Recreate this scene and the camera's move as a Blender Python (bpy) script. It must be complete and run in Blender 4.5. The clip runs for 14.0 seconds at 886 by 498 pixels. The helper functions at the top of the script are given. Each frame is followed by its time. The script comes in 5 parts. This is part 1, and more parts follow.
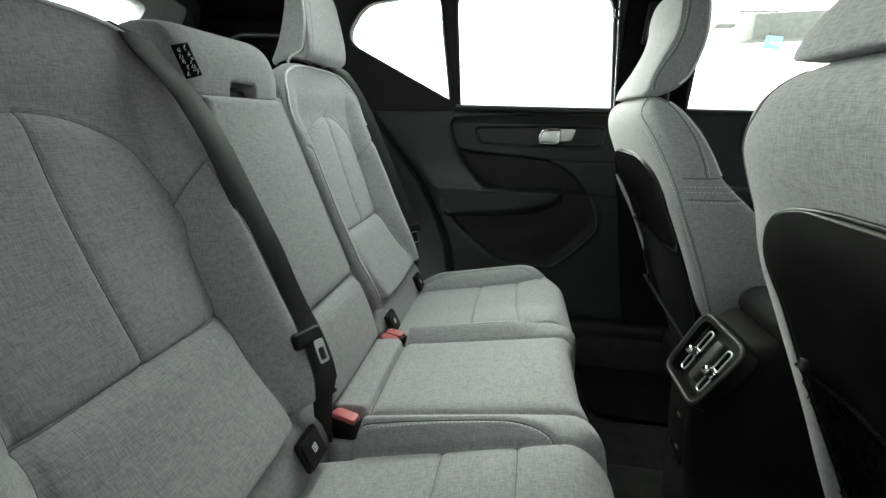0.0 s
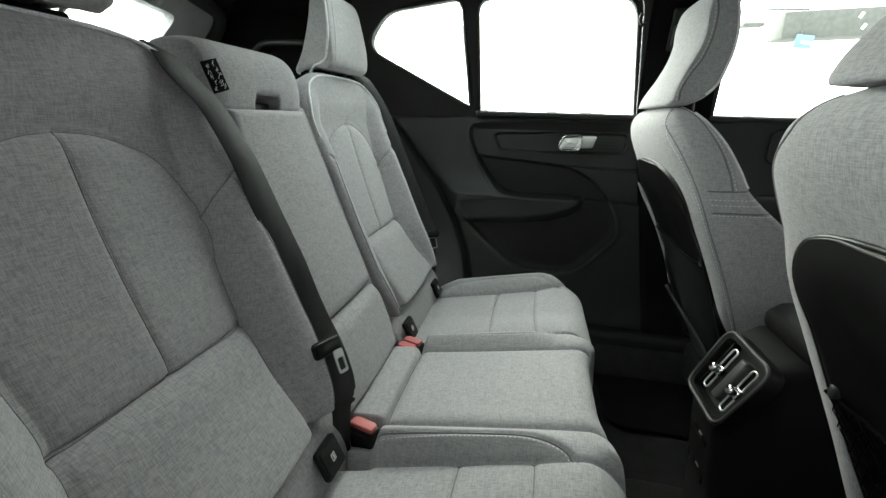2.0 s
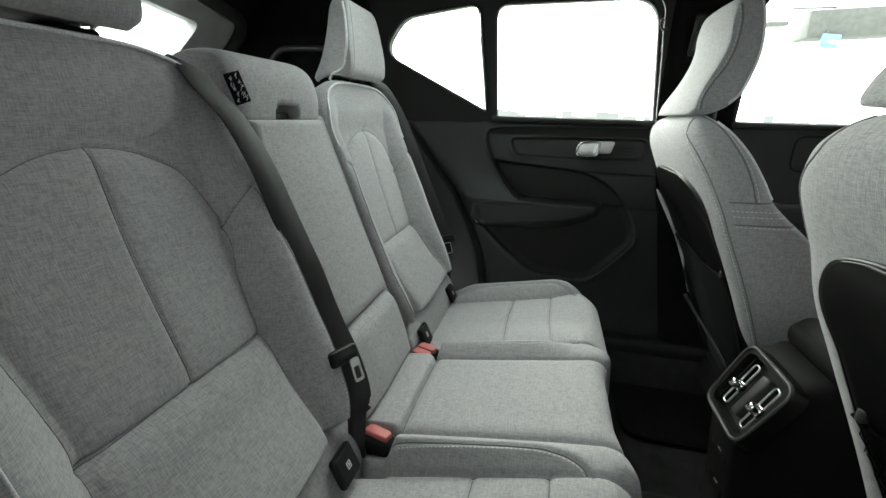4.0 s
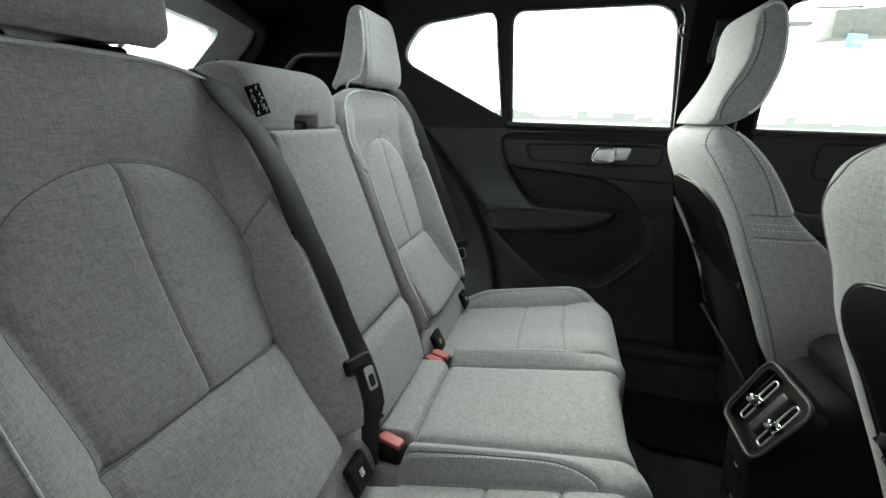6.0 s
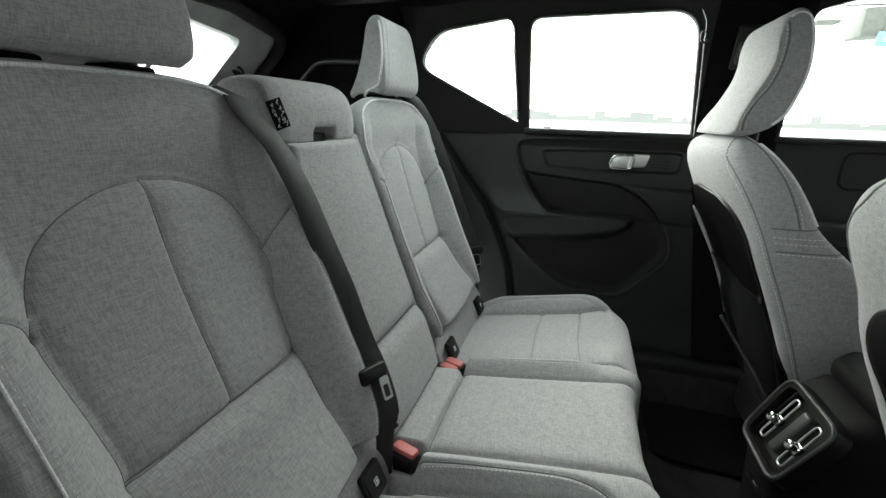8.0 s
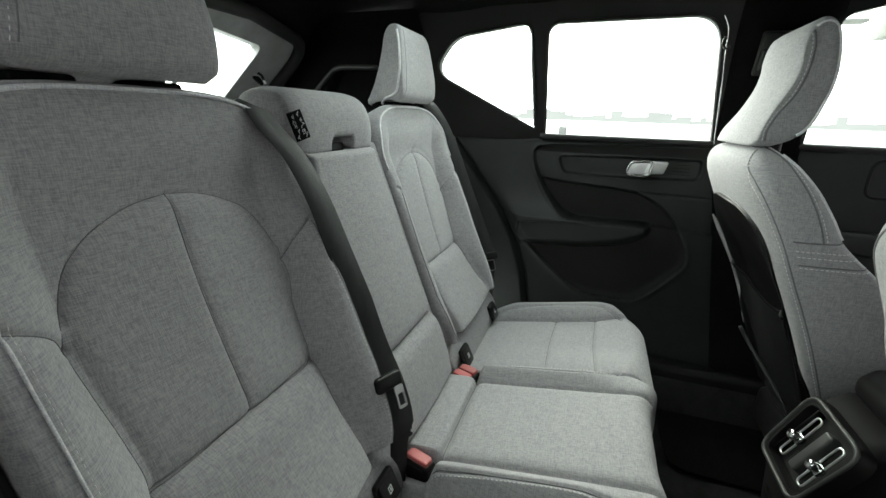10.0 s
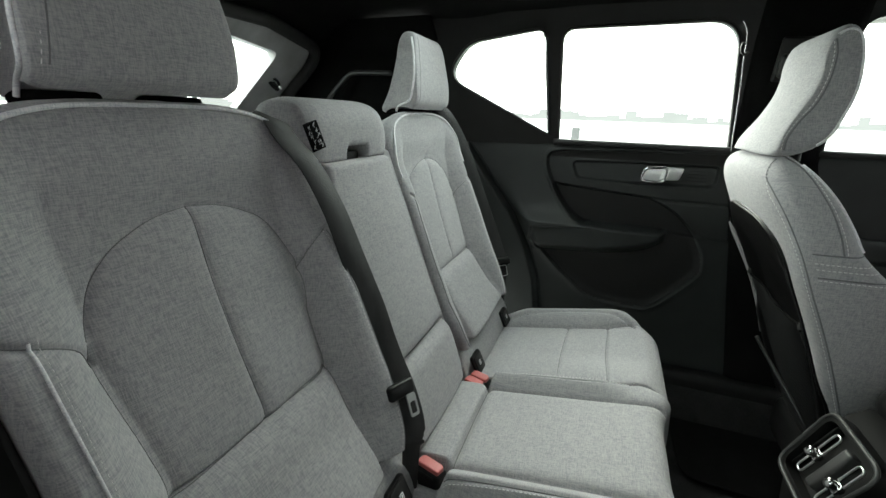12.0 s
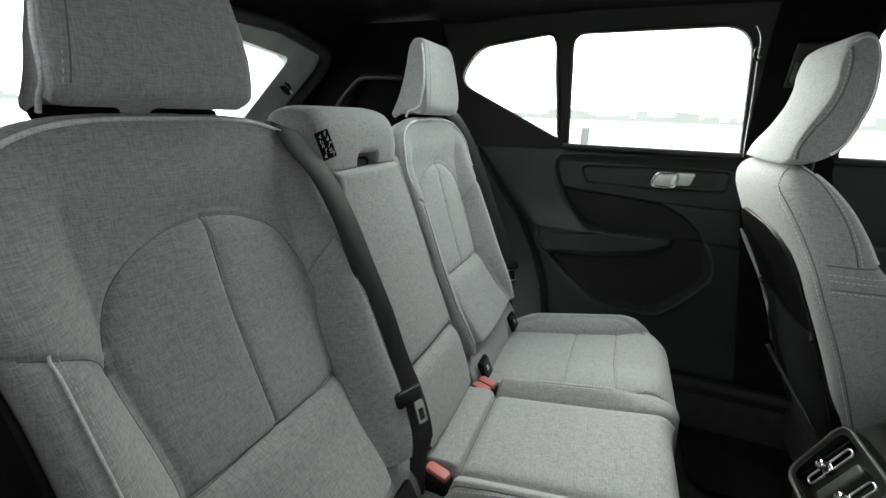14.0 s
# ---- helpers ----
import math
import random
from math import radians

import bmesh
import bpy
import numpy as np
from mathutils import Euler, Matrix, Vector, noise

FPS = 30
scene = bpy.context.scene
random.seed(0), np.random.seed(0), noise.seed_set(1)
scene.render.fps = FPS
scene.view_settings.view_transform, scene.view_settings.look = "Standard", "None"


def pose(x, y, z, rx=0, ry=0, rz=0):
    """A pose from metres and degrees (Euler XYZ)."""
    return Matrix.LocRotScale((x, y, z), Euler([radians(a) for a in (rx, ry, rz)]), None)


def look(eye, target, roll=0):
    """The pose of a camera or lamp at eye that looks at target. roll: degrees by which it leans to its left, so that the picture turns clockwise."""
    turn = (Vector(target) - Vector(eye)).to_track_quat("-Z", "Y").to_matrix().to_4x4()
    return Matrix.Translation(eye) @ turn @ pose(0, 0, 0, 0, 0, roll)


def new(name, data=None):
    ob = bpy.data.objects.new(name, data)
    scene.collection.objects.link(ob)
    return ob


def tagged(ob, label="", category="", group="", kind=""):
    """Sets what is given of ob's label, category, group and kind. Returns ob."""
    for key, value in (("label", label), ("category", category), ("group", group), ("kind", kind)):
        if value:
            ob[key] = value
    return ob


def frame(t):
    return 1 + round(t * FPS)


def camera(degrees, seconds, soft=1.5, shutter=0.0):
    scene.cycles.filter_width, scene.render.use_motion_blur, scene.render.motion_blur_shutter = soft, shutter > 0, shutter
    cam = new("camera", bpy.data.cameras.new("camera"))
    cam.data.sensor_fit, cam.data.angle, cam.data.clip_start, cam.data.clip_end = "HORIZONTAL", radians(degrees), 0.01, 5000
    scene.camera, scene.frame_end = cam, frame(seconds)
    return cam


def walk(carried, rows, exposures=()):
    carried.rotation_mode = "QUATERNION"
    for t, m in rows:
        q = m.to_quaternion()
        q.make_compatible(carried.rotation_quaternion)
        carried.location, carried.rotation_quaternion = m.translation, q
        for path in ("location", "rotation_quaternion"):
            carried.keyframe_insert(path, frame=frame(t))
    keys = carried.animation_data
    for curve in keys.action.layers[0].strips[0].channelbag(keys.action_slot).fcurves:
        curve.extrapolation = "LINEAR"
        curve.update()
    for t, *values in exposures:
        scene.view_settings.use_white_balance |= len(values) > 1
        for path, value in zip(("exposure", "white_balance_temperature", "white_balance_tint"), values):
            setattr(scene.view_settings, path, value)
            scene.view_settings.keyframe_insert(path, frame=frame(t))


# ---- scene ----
cam = camera(91.6, 14.0)
PATH = [
    (0, (0.254, -0.641, 0.614), (-0.047, 1.248, 0.03), 1.6),
    (0.5, (0.253, -0.64, 0.618), (-0.066, 1.246, 0.033), 1.7),
    (1, (0.252, -0.639, 0.623), (-0.089, 1.242, 0.037), 1.7),
    (1.5, (0.251, -0.639, 0.627), (-0.109, 1.239, 0.042), 1.7),
    (2, (0.249, -0.638, 0.632), (-0.128, 1.236, 0.045), 1.7),
    (2.5, (0.249, -0.638, 0.635), (-0.145, 1.233, 0.048), 1.7),
    (3, (0.247, -0.637, 0.639), (-0.163, 1.23, 0.052), 1.7),
    (5.5, (0.241, -0.635, 0.658), (-0.239, 1.214, 0.066), 1.9),
    (6, (0.24, -0.635, 0.662), (-0.255, 1.21, 0.071), 1.9),
    (6.5, (0.24, -0.635, 0.665), (-0.269, 1.207, 0.075), 1.9),
    (7, (0.239, -0.634, 0.671), (-0.287, 1.202, 0.078), 1.9),
    (7.5, (0.237, -0.634, 0.676), (-0.303, 1.198, 0.082), 1.9),
    (8, (0.237, -0.634, 0.68), (-0.322, 1.192, 0.086), 1.9),
    (10.5, (0.231, -0.634, 0.7), (-0.4, 1.168, 0.103), 2.0),
    (11, (0.23, -0.634, 0.704), (-0.414, 1.163, 0.107), 2.0),
    (11.5, (0.23, -0.634, 0.707), (-0.426, 1.158, 0.109), 2.0),
    (12, (0.229, -0.634, 0.71), (-0.438, 1.154, 0.112), 2.0),
    (12.5, (0.229, -0.635, 0.713), (-0.448, 1.15, 0.114), 2.0),
    (13, (0.228, -0.634, 0.716), (-0.457, 1.147, 0.117), 2.0),
    (13.5, (0.227, -0.635, 0.719), (-0.465, 1.143, 0.119), 2.1),
    (14, (0.227, -0.634, 0.723), (-0.474, 1.14, 0.122), 2.1),
]
walk(cam, [(t, look(eye, target, roll)) for t, eye, target, roll in PATH], [(0, 1.82, 6500, -2)])

# ---- world, sun, exposure ----
world = bpy.data.worlds.new("overcast_sky")
scene.world = world
world.use_nodes = True
wn = world.node_tree
wn.nodes.clear()
w_out = wn.nodes.new("ShaderNodeOutputWorld")
w_bg = wn.nodes.new("ShaderNodeBackground")
w_sky = wn.nodes.new("ShaderNodeTexSky")
w_sky.sky_type = "NISHITA"
w_sky.sun_disc = False
w_sky.sun_elevation = radians(35)
w_sky.sun_rotation = radians(-29)
w_sky.air_density, w_sky.dust_density, w_sky.ozone_density = 1.0, 6.0, 1.0
w_mix = wn.nodes.new("ShaderNodeMixRGB")
w_mix.inputs[0].default_value = 0.82
w_mix.inputs[2].default_value = (15.0, 15.2, 15.3, 1)
wn.links.new(w_sky.outputs[0], w_mix.inputs[1])
wn.links.new(w_mix.outputs[0], w_bg.inputs[0])
w_bg.inputs[1].default_value = 0.155
wn.links.new(w_bg.outputs[0], w_out.inputs[0])

sun = new("sun", bpy.data.lights.new("sun", "SUN"))
sun.data.energy, sun.data.angle, sun.data.color = 3.6, radians(75), (1.0, 0.99, 0.96)
sun.matrix_world = look((-2.8, 5, 4.0), (0, 0, 0))


# ---- materials ----
def material(name, colour, rough=0.6, metal=0.0, spec=0.5):
    m = bpy.data.materials.new(name)
    m.use_nodes = True
    b = m.node_tree.nodes["Principled BSDF"]
    b.inputs["Base Color"].default_value = (*colour, 1)
    b.inputs["Roughness"].default_value = rough
    b.inputs["Metallic"].default_value = metal
    b.inputs["Specular IOR Level"].default_value = spec
    return m, m.node_tree.nodes, m.node_tree.links, b


def coords(nodes, links, scale):
    tc = nodes.new("ShaderNodeTexCoord")
    mp = nodes.new("ShaderNodeMapping")
    mp.inputs["Scale"].default_value = scale
    links.new(tc.outputs["Object"], mp.inputs[0])
    return mp.outputs[0]


def noise_tex(nodes, links, scale, stretch=(1, 1, 1), detail=2.0, rough=0.5):
    n = nodes.new("ShaderNodeTexNoise")
    n.inputs["Scale"].default_value = scale
    n.inputs["Detail"].default_value = detail
    n.inputs["Roughness"].default_value = rough
    links.new(coords(nodes, links, stretch), n.inputs["Vector"])
    return n.outputs["Fac"]


def calc(nodes, links, op, a, b):
    n = nodes.new("ShaderNodeMath")
    n.operation = op
    for i, v in enumerate((a, b)):
        if isinstance(v, (int, float)):
            n.inputs[i].default_value = v
        else:
            links.new(v, n.inputs[i])
    return n.outputs[0]


def ramp(nodes, links, fac, stops):
    r = nodes.new("ShaderNodeValToRGB")
    e = r.color_ramp.elements
    e[0].position, e[0].color = stops[0][0], (*stops[0][1], 1)
    e[1].position, e[1].color = stops[-1][0], (*stops[-1][1], 1)
    for p, c in stops[1:-1]:
        k = e.new(p)
        k.color = (*c, 1)
    links.new(fac, r.inputs[0])
    return r.outputs[0]


def bump(nodes, links, shader, height, strength, distance):
    b = nodes.new("ShaderNodeBump")
    b.inputs["Strength"].default_value = strength
    b.inputs["Distance"].default_value = distance
    links.new(height, b.inputs["Height"])
    links.new(b.outputs[0], shader.inputs["Normal"])


def cloth_plane(nodes, links):
    """Two coordinates along the cloth, in metres: the pair of axes that the surface faces away from least."""
    tc = nodes.new("ShaderNodeTexCoord")
    pos, nor, absn = nodes.new("ShaderNodeSeparateXYZ"), nodes.new("ShaderNodeSeparateXYZ"), nodes.new("ShaderNodeVectorMath")
    absn.operation = "ABSOLUTE"
    links.new(tc.outputs["Object"], pos.inputs[0])
    links.new(tc.outputs["Normal"], absn.inputs[0])
    links.new(absn.outputs[0], nor.inputs[0])
    side = calc(nodes, links, "GREATER_THAN", nor.outputs[1], 0.72)
    level = calc(nodes, links, "GREATER_THAN", nor.outputs[2], 0.78)

    def pick(fac, a, b):
        return calc(nodes, links, "ADD", a, calc(nodes, links, "MULTIPLY", fac, calc(nodes, links, "SUBTRACT", b, a)))

    u = pick(side, pos.outputs[1], pos.outputs[0])
    v = pick(level, pos.outputs[2], pos.outputs[0])
    return pick(level, u, pos.outputs[1]), v


def yarn_noise(nodes, links, u, v, fu, fv, shift):
    n = nodes.new("ShaderNodeTexNoise")
    n.inputs["Scale"].default_value = 1.0
    n.inputs["Detail"].default_value = 0.6
    c = nodes.new("ShaderNodeCombineXYZ")
    links.new(calc(nodes, links, "MULTIPLY", u, fu), c.inputs[0])
    links.new(calc(nodes, links, "MULTIPLY", v, fv), c.inputs[1])
    c.inputs[2].default_value = shift
    links.new(c.outputs[0], n.inputs["Vector"])
    return n.outputs["Fac"]


def fabric(name, tone, tint=(1.0, 0.985, 1.0)):
    """Linen-like wool blend: crossing slubby yarns of lighter and darker grey, with a slight sheen."""
    m, n, l, b = material(name, (tone,) * 3, 0.95, 0, 0.12)
    u, v = cloth_plane(n, l)
    warp, weft = yarn_noise(n, l, u, v, 1000, 130, 1.3), yarn_noise(n, l, u, v, 130, 1000, 7.7)
    slub_a, slub_b = yarn_noise(n, l, u, v, 500, 65, 3.1), yarn_noise(n, l, u, v, 65, 500, 9.4)
    fine = calc(n, l, "ADD", warp, weft)
    slub = calc(n, l, "ADD", slub_a, slub_b)
    cloud = noise_tex(n, l, 9, (1, 1, 1), 4.0)
    fleck = noise_tex(n, l, 900, (1, 1, 1), 1.0)
    mix = calc(n, l, "ADD", calc(n, l, "MULTIPLY", fine, 0.31), calc(n, l, "MULTIPLY", slub, 0.09))
    mix = calc(n, l, "ADD", mix, calc(n, l, "MULTIPLY", fleck, 0.20))
    mix = calc(n, l, "ADD", mix, calc(n, l, "MULTIPLY", calc(n, l, "SUBTRACT", cloud, 0.5), 0.04))
    lo, hi = tone * 0.76, min(0.9, tone * 1.22)
    cold, warm = (0.97, 0.98, 1.03), (1.02, 1.0, 0.98)
    col = ramp(n, l, mix, [(0.38, tuple(lo * t * q for t, q in zip(tint, cold))), (0.5, tuple(tone * t for t in tint)), (0.62, tuple(hi * t * q for t, q in zip(tint, warm)))])
    l.new(col, b.inputs["Base Color"])
    b.inputs["Sheen Weight"].default_value = 0.2
    b.inputs["Sheen Roughness"].default_value = 0.5
    bump(n, l, b, calc(n, l, "MULTIPLY", fine, 0.5), 0.5, 0.0006)
    return m


def grained(name, tone, rough=0.5, grain=900, strength=0.25, tint=(1, 1, 1), spec=0.5, depth=0.0004):
    """Moulded plastic or rubber with a fine leather-like grain and faint wear."""
    m, n, l, b = material(name, tuple(tone * t for t in tint), rough, 0, spec)
    v = n.new("ShaderNodeTexVoronoi")
    v.inputs["Scale"].default_value = grain
    l.new(coords(n, l, (1, 1, 1)), v.inputs["Vector"])
    wear = noise_tex(n, l, 14, (1, 1, 1), 4.0)
    l.new(ramp(n, l, wear, [(0.3, tuple(tone * 0.85 * t for t in tint)), (0.7, tuple(tone * 1.2 * t for t in tint))]), b.inputs["Base Color"])
    r = n.new("ShaderNodeMapRange")
    r.inputs["To Min"].default_value, r.inputs["To Max"].default_value = rough - 0.06, rough + 0.08
    l.new(wear, r.inputs[0])
    l.new(r.outputs[0], b.inputs["Roughness"])
    bump(n, l, b, v.outputs["Distance"], strength, depth)
    return m


def carpet_mat(name, tone):
    m, n, l, b = material(name, (tone,) * 3, 1.0, 0, 0.1)
    t = noise_tex(n, l, 700, (1, 1, 1), 3.0)
    c = noise_tex(n, l, 20, (1, 1, 1), 3.0)
    v = calc(n, l, "ADD", calc(n, l, "MULTIPLY", t, 0.75), calc(n, l, "MULTIPLY", c, 0.25))
    l.new(ramp(n, l, v, [(0.35, (tone * 0.4,) * 3), (0.65, (tone * 2.0,) * 3)]), b.inputs["Base Color"])
    bump(n, l, b, t, 1.0, 0.003)
    return m


def webbing_mat(name, tone):
    """Woven belt: fine diagonal ribs along the strap."""
    m, n, l, b = material(name, (tone,) * 3, 0.6, 0, 0.25)
    w = n.new("ShaderNodeTexWave")
    w.inputs["Scale"].default_value = 260
    w.bands_direction = "DIAGONAL"
    l.new(coords(n, l, (1, 1, 1)), w.inputs["Vector"])
    f = noise_tex(n, l, 60, (1, 1, 0.1), 2.0)
    l.new(ramp(n, l, f, [(0.3, (tone * 0.75,) * 3), (0.7, (tone * 1.3,) * 3)]), b.inputs["Base Color"])
    bump(n, l, b, w.outputs["Fac"], 0.5, 0.0004)
    return m


def metal_mat(name, tone, rough):
    m, n, l, b = material(name, (tone,) * 3, rough, 1.0)
    f = noise_tex(n, l, 40, (1, 1, 6), 3.0)
    r = n.new("ShaderNodeMapRange")
    r.inputs["To Min"].default_value, r.inputs["To Max"].default_value = rough * 0.7, rough * 1.4
    l.new(f, r.inputs[0])
    l.new(r.outputs[0], b.inputs["Roughness"])
    return m


def glass_mat(name, tint):
    m = bpy.data.materials.new(name)
    m.use_nodes = True
    n, l = m.node_tree.nodes, m.node_tree.links
    n.clear()
    o = n.new("ShaderNodeOutputMaterial")
    t = n.new("ShaderNodeBsdfTransparent")
    t.inputs[0].default_value = (*tint, 1)
    g = n.new("ShaderNodeBsdfGlossy")
    g.inputs["Roughness"].default_value = 0.02
    w = n.new("ShaderNodeLayerWeight")
    w.inputs[0].default_value = 0.5
    f = n.new("ShaderNodeMath")
    f.operation = "POWER"
    f.inputs[1].default_value = 5.0
    l.new(w.outputs["Facing"], f.inputs[0])
    x = n.new("ShaderNodeMixShader")
    l.new(f.outputs[0], x.inputs[0])
    l.new(t.outputs[0], x.inputs[1])
    l.new(g.outputs[0], x.inputs[2])
    l.new(x.outputs[0], o.inputs[0])
    return m


FABRIC = fabric("grey_wool_fabric", 0.36)
PIPING = fabric("pale_piping", 0.78, (1, 1, 1.01))
STITCH = material("pale_thread", (0.78, 0.77, 0.76), 0.8)[0]
# dark line laid along the seams, standing in for the shade in their folds
SEAM_SHADE = material("dark_seam_shade", (0.17, 0.17, 0.175), 0.9)[0]
TRIM = grained("charcoal_soft_trim", 0.020, 0.46, 900, 0.3, (0.88, 1.0, 0.97), 0.45)
TRIM_DARK = grained("black_trim", 0.007, 0.55, 1100, 0.3, (1, 1, 1), 0.35)
GLOSS = grained("satin_black_plastic", 0.005, 0.38, 1500, 0.05, (1, 1, 1), 0.25)
FELT = carpet_mat("black_felt", 0.005)
CARPET = carpet_mat("black_carpet", 0.020)
HEADLINER = carpet_mat("charcoal_headliner", 0.008)
WEB = webbing_mat("black_webbing", 0.024)
CHROME = metal_mat("satin_chrome", 0.78, 0.16)
STEEL = metal_mat("bright_steel", 0.82, 0.34)
RED = grained("red_button_plastic", 0.5, 0.42, 1500, 0.08, (1.0, 0.24, 0.23))
GLASS = glass_mat("window_glass", (0.93, 0.95, 0.94))
WHITE = material("printed_white", (0.75, 0.75, 0.75), 0.6)[0]
TAG = material("black_tag_cloth", (0.004, 0.004, 0.004), 0.95, 0, 0.1)[0]
GRAPHITE = grained("graphite_plastic", 0.03, 0.45, 1400, 0.1)
CONSOLE = grained("black_console_plastic", 0.006, 0.7, 1200, 0.3, (1, 1, 1), 0.15)
TONGUE = metal_mat("dull_steel", 0.42, 0.42)
RUBBER = grained("black_rubber", 0.02, 0.6, 600, 0.2)
PILLAR = grained("grey_pillar_trim", 0.48, 0.45, 1000, 0.2)


# ---- mesh helpers ----
def spline(pts, n=60):
    """A Catmull-Rom curve through the points."""
    p = np.array(pts, float)
    p = np.vstack([2 * p[0] - p[1], p, 2 * p[-1] - p[-2]])
    out = []
    k = len(p) - 3
    for t in np.linspace(0, k, n):
        i = min(int(t), k - 1)
        u = t - i
        a, b, c, d = p[i:i + 4]
        out.append(0.5 * (2 * b + (c - a) * u + (2 * a - 5 * b + 4 * c - d) * u * u + (3 * b - a - 3 * c + d) * u ** 3))
    return np.array(out)


def table(pts):
    """A smooth function of one variable through (x, value) pairs."""
    c = spline(pts, 200)
    o = np.argsort(c[:, 0])
    xs, vs = c[o, 0], c[o, 1]
    return lambda x: np.interp(x, xs, vs)


def smooth(a, b, x):
    t = np.clip((np.asarray(x, float) - a) / (b - a), 0, 1)
    return t * t * (3 - 2 * t)


def gap(A, B, line):
    """Distance in the plane from each (A, B) to a polyline."""
    line = np.asarray(line, float)
    best = np.full(np.shape(A), 1e9)
    for (ax, ay), (bx, by) in zip(line[:-1], line[1:]):
        dx, dy = bx - ax, by - ay
        L = dx * dx + dy * dy + 1e-18
        t = np.clip(((A - ax) * dx + (B - ay) * dy) / L, 0, 1)
        best = np.minimum(best, (A - ax - t * dx) ** 2 + (B - ay - t * dy) ** 2)
    return np.sqrt(best)


def groove(A, B, line, deep=0.0035, wide=0.0028, soft=0.004, spread=0.014):
    d = gap(A, B, line)
    return deep * np.exp(-(d / wide) ** 2) + soft * np.exp(-(d / spread) ** 2)


def base_of(ob):
    v = Vector((0, 0, 0))
    while ob is not None:
        v += ob.location
        ob = ob.parent
    return v


def thing(name, at, label, category, group="", kind=""):
    ob = new(name)
    ob.location = at
    ob.empty_display_size = 0.02
    return tagged(ob, label, category, group, kind)


def build(name, verts, faces, mat, parent=None, label="", flat=False, flip=False):
    """A mesh object from world places, hung under its parent."""
    V = np.asarray(verts, float).reshape(-1, 3) - np.array(base_of(parent))
    me = bpy.data.meshes.new(name)
    me.from_pydata(V.tolist(), [], [tuple(f)[::-1] for f in faces] if flip else [tuple(f) for f in faces])
    me.materials.append(mat)
    if not flat:
        me.shade_smooth()
    me.update()
    ob = new(name, me)
    ob.parent = parent
    return tagged(ob, label)


def part(name, bm, mat, parent=None, label="", sharp=35):
    """Links a bmesh (in world places) as one mesh object under its parent."""
    o = base_of(parent)
    bmesh.ops.translate(bm, verts=bm.verts, vec=-o)
    me = bpy.data.meshes.new(name)
    bm.to_mesh(me)
    bm.free()
    me.materials.append(mat)
    me.shade_smooth()
    me.set_sharp_from_angle(angle=radians(sharp))
    ob = new(name, me)
    ob.parent = parent
    return tagged(ob, label)


def grid_faces(nv, nu, off=0, closed=False):
    i = np.arange(nv - 1)[:, None]
    j = np.arange(nu if closed else nu - 1)[None, :]
    a = i * nu + j
    b = i * nu + (j + 1) % nu
    return np.stack([a, b, b + nu, a + nu], -1).reshape(-1, 4) + off


def split(P, ids, names, mat, parent, flip=False, labels=None):
    """One part for each region of a grid of places."""
    nv, nu = P.shape[:2]
    F = grid_faces(nv, nu)
    V = P.reshape(-1, 3)
    ids = np.asarray(ids).reshape(-1)
    made = {}
    for k, nm in names.items():
        f = F[ids == k]
        if not len(f):
            continue
        used, inv = np.unique(f, return_inverse=True)
        made[k] = build(nm, V[used], inv.reshape(-1, 4), mat, parent, (labels or {}).get(k, ""), flip=flip)
    return made


def rim(P, Q, name, mat, parent, flip=False):
    """The back and the edge of a grid's solid."""
    nv, nu = P.shape[:2]
    V = np.vstack([P.reshape(-1, 3), Q.reshape(-1, 3)])
    o = nv * nu
    back = grid_faces(nv, nu)[:, ::-1] + o
    loop = [j for j in range(nu)] + [i * nu + nu - 1 for i in range(1, nv)] + [(nv - 1) * nu + j for j in range(nu - 2, -1, -1)] + [i * nu for i in range(nv - 2, 0, -1)]
    side = [(a, a + o, b + o, b) for a, b in zip(loop, loop[1:] + loop[:1])]
    F = np.vstack([back, np.array(side)])
    used, inv = np.unique(F, return_inverse=True)
    return build(name, V[used], inv.reshape(-1, 4), mat, parent, flip=flip)


def tube(name, pts, r, mat, parent=None, label="", sides=8, closed=False):
    p = np.asarray(pts, float)
    n = len(p)
    t = np.roll(p, -1, 0) - np.roll(p, 1, 0) if closed else np.gradient(p, axis=0)
    t /= np.linalg.norm(t, axis=1)[:, None] + 1e-12
    ref = np.array([0, 0, 1.0]) if abs(t[0][2]) < 0.9 else np.array([1.0, 0, 0])
    u = np.cross(t[0], ref)
    u /= np.linalg.norm(u)
    V = []
    for i in range(n):
        u = u - t[i] * np.dot(u, t[i])
        u /= np.linalg.norm(u)
        w = np.cross(t[i], u)
        rr = r[i] if np.ndim(r) else r
        for k in range(sides):
            a = 2 * math.pi * k / sides
            V.append(p[i] + rr * (math.cos(a) * u + math.sin(a) * w))
    F = [(i * sides + k, i * sides + (k + 1) % sides, (i + 1) % n * sides + (k + 1) % sides, (i + 1) % n * sides + k)
         for i in range(n if closed else n - 1) for k in range(sides)]
    if not closed:
        F += [tuple(range(sides))[::-1], tuple((n - 1) * sides + k for k in range(sides))]
    return build(name, V, F, mat, parent, label)


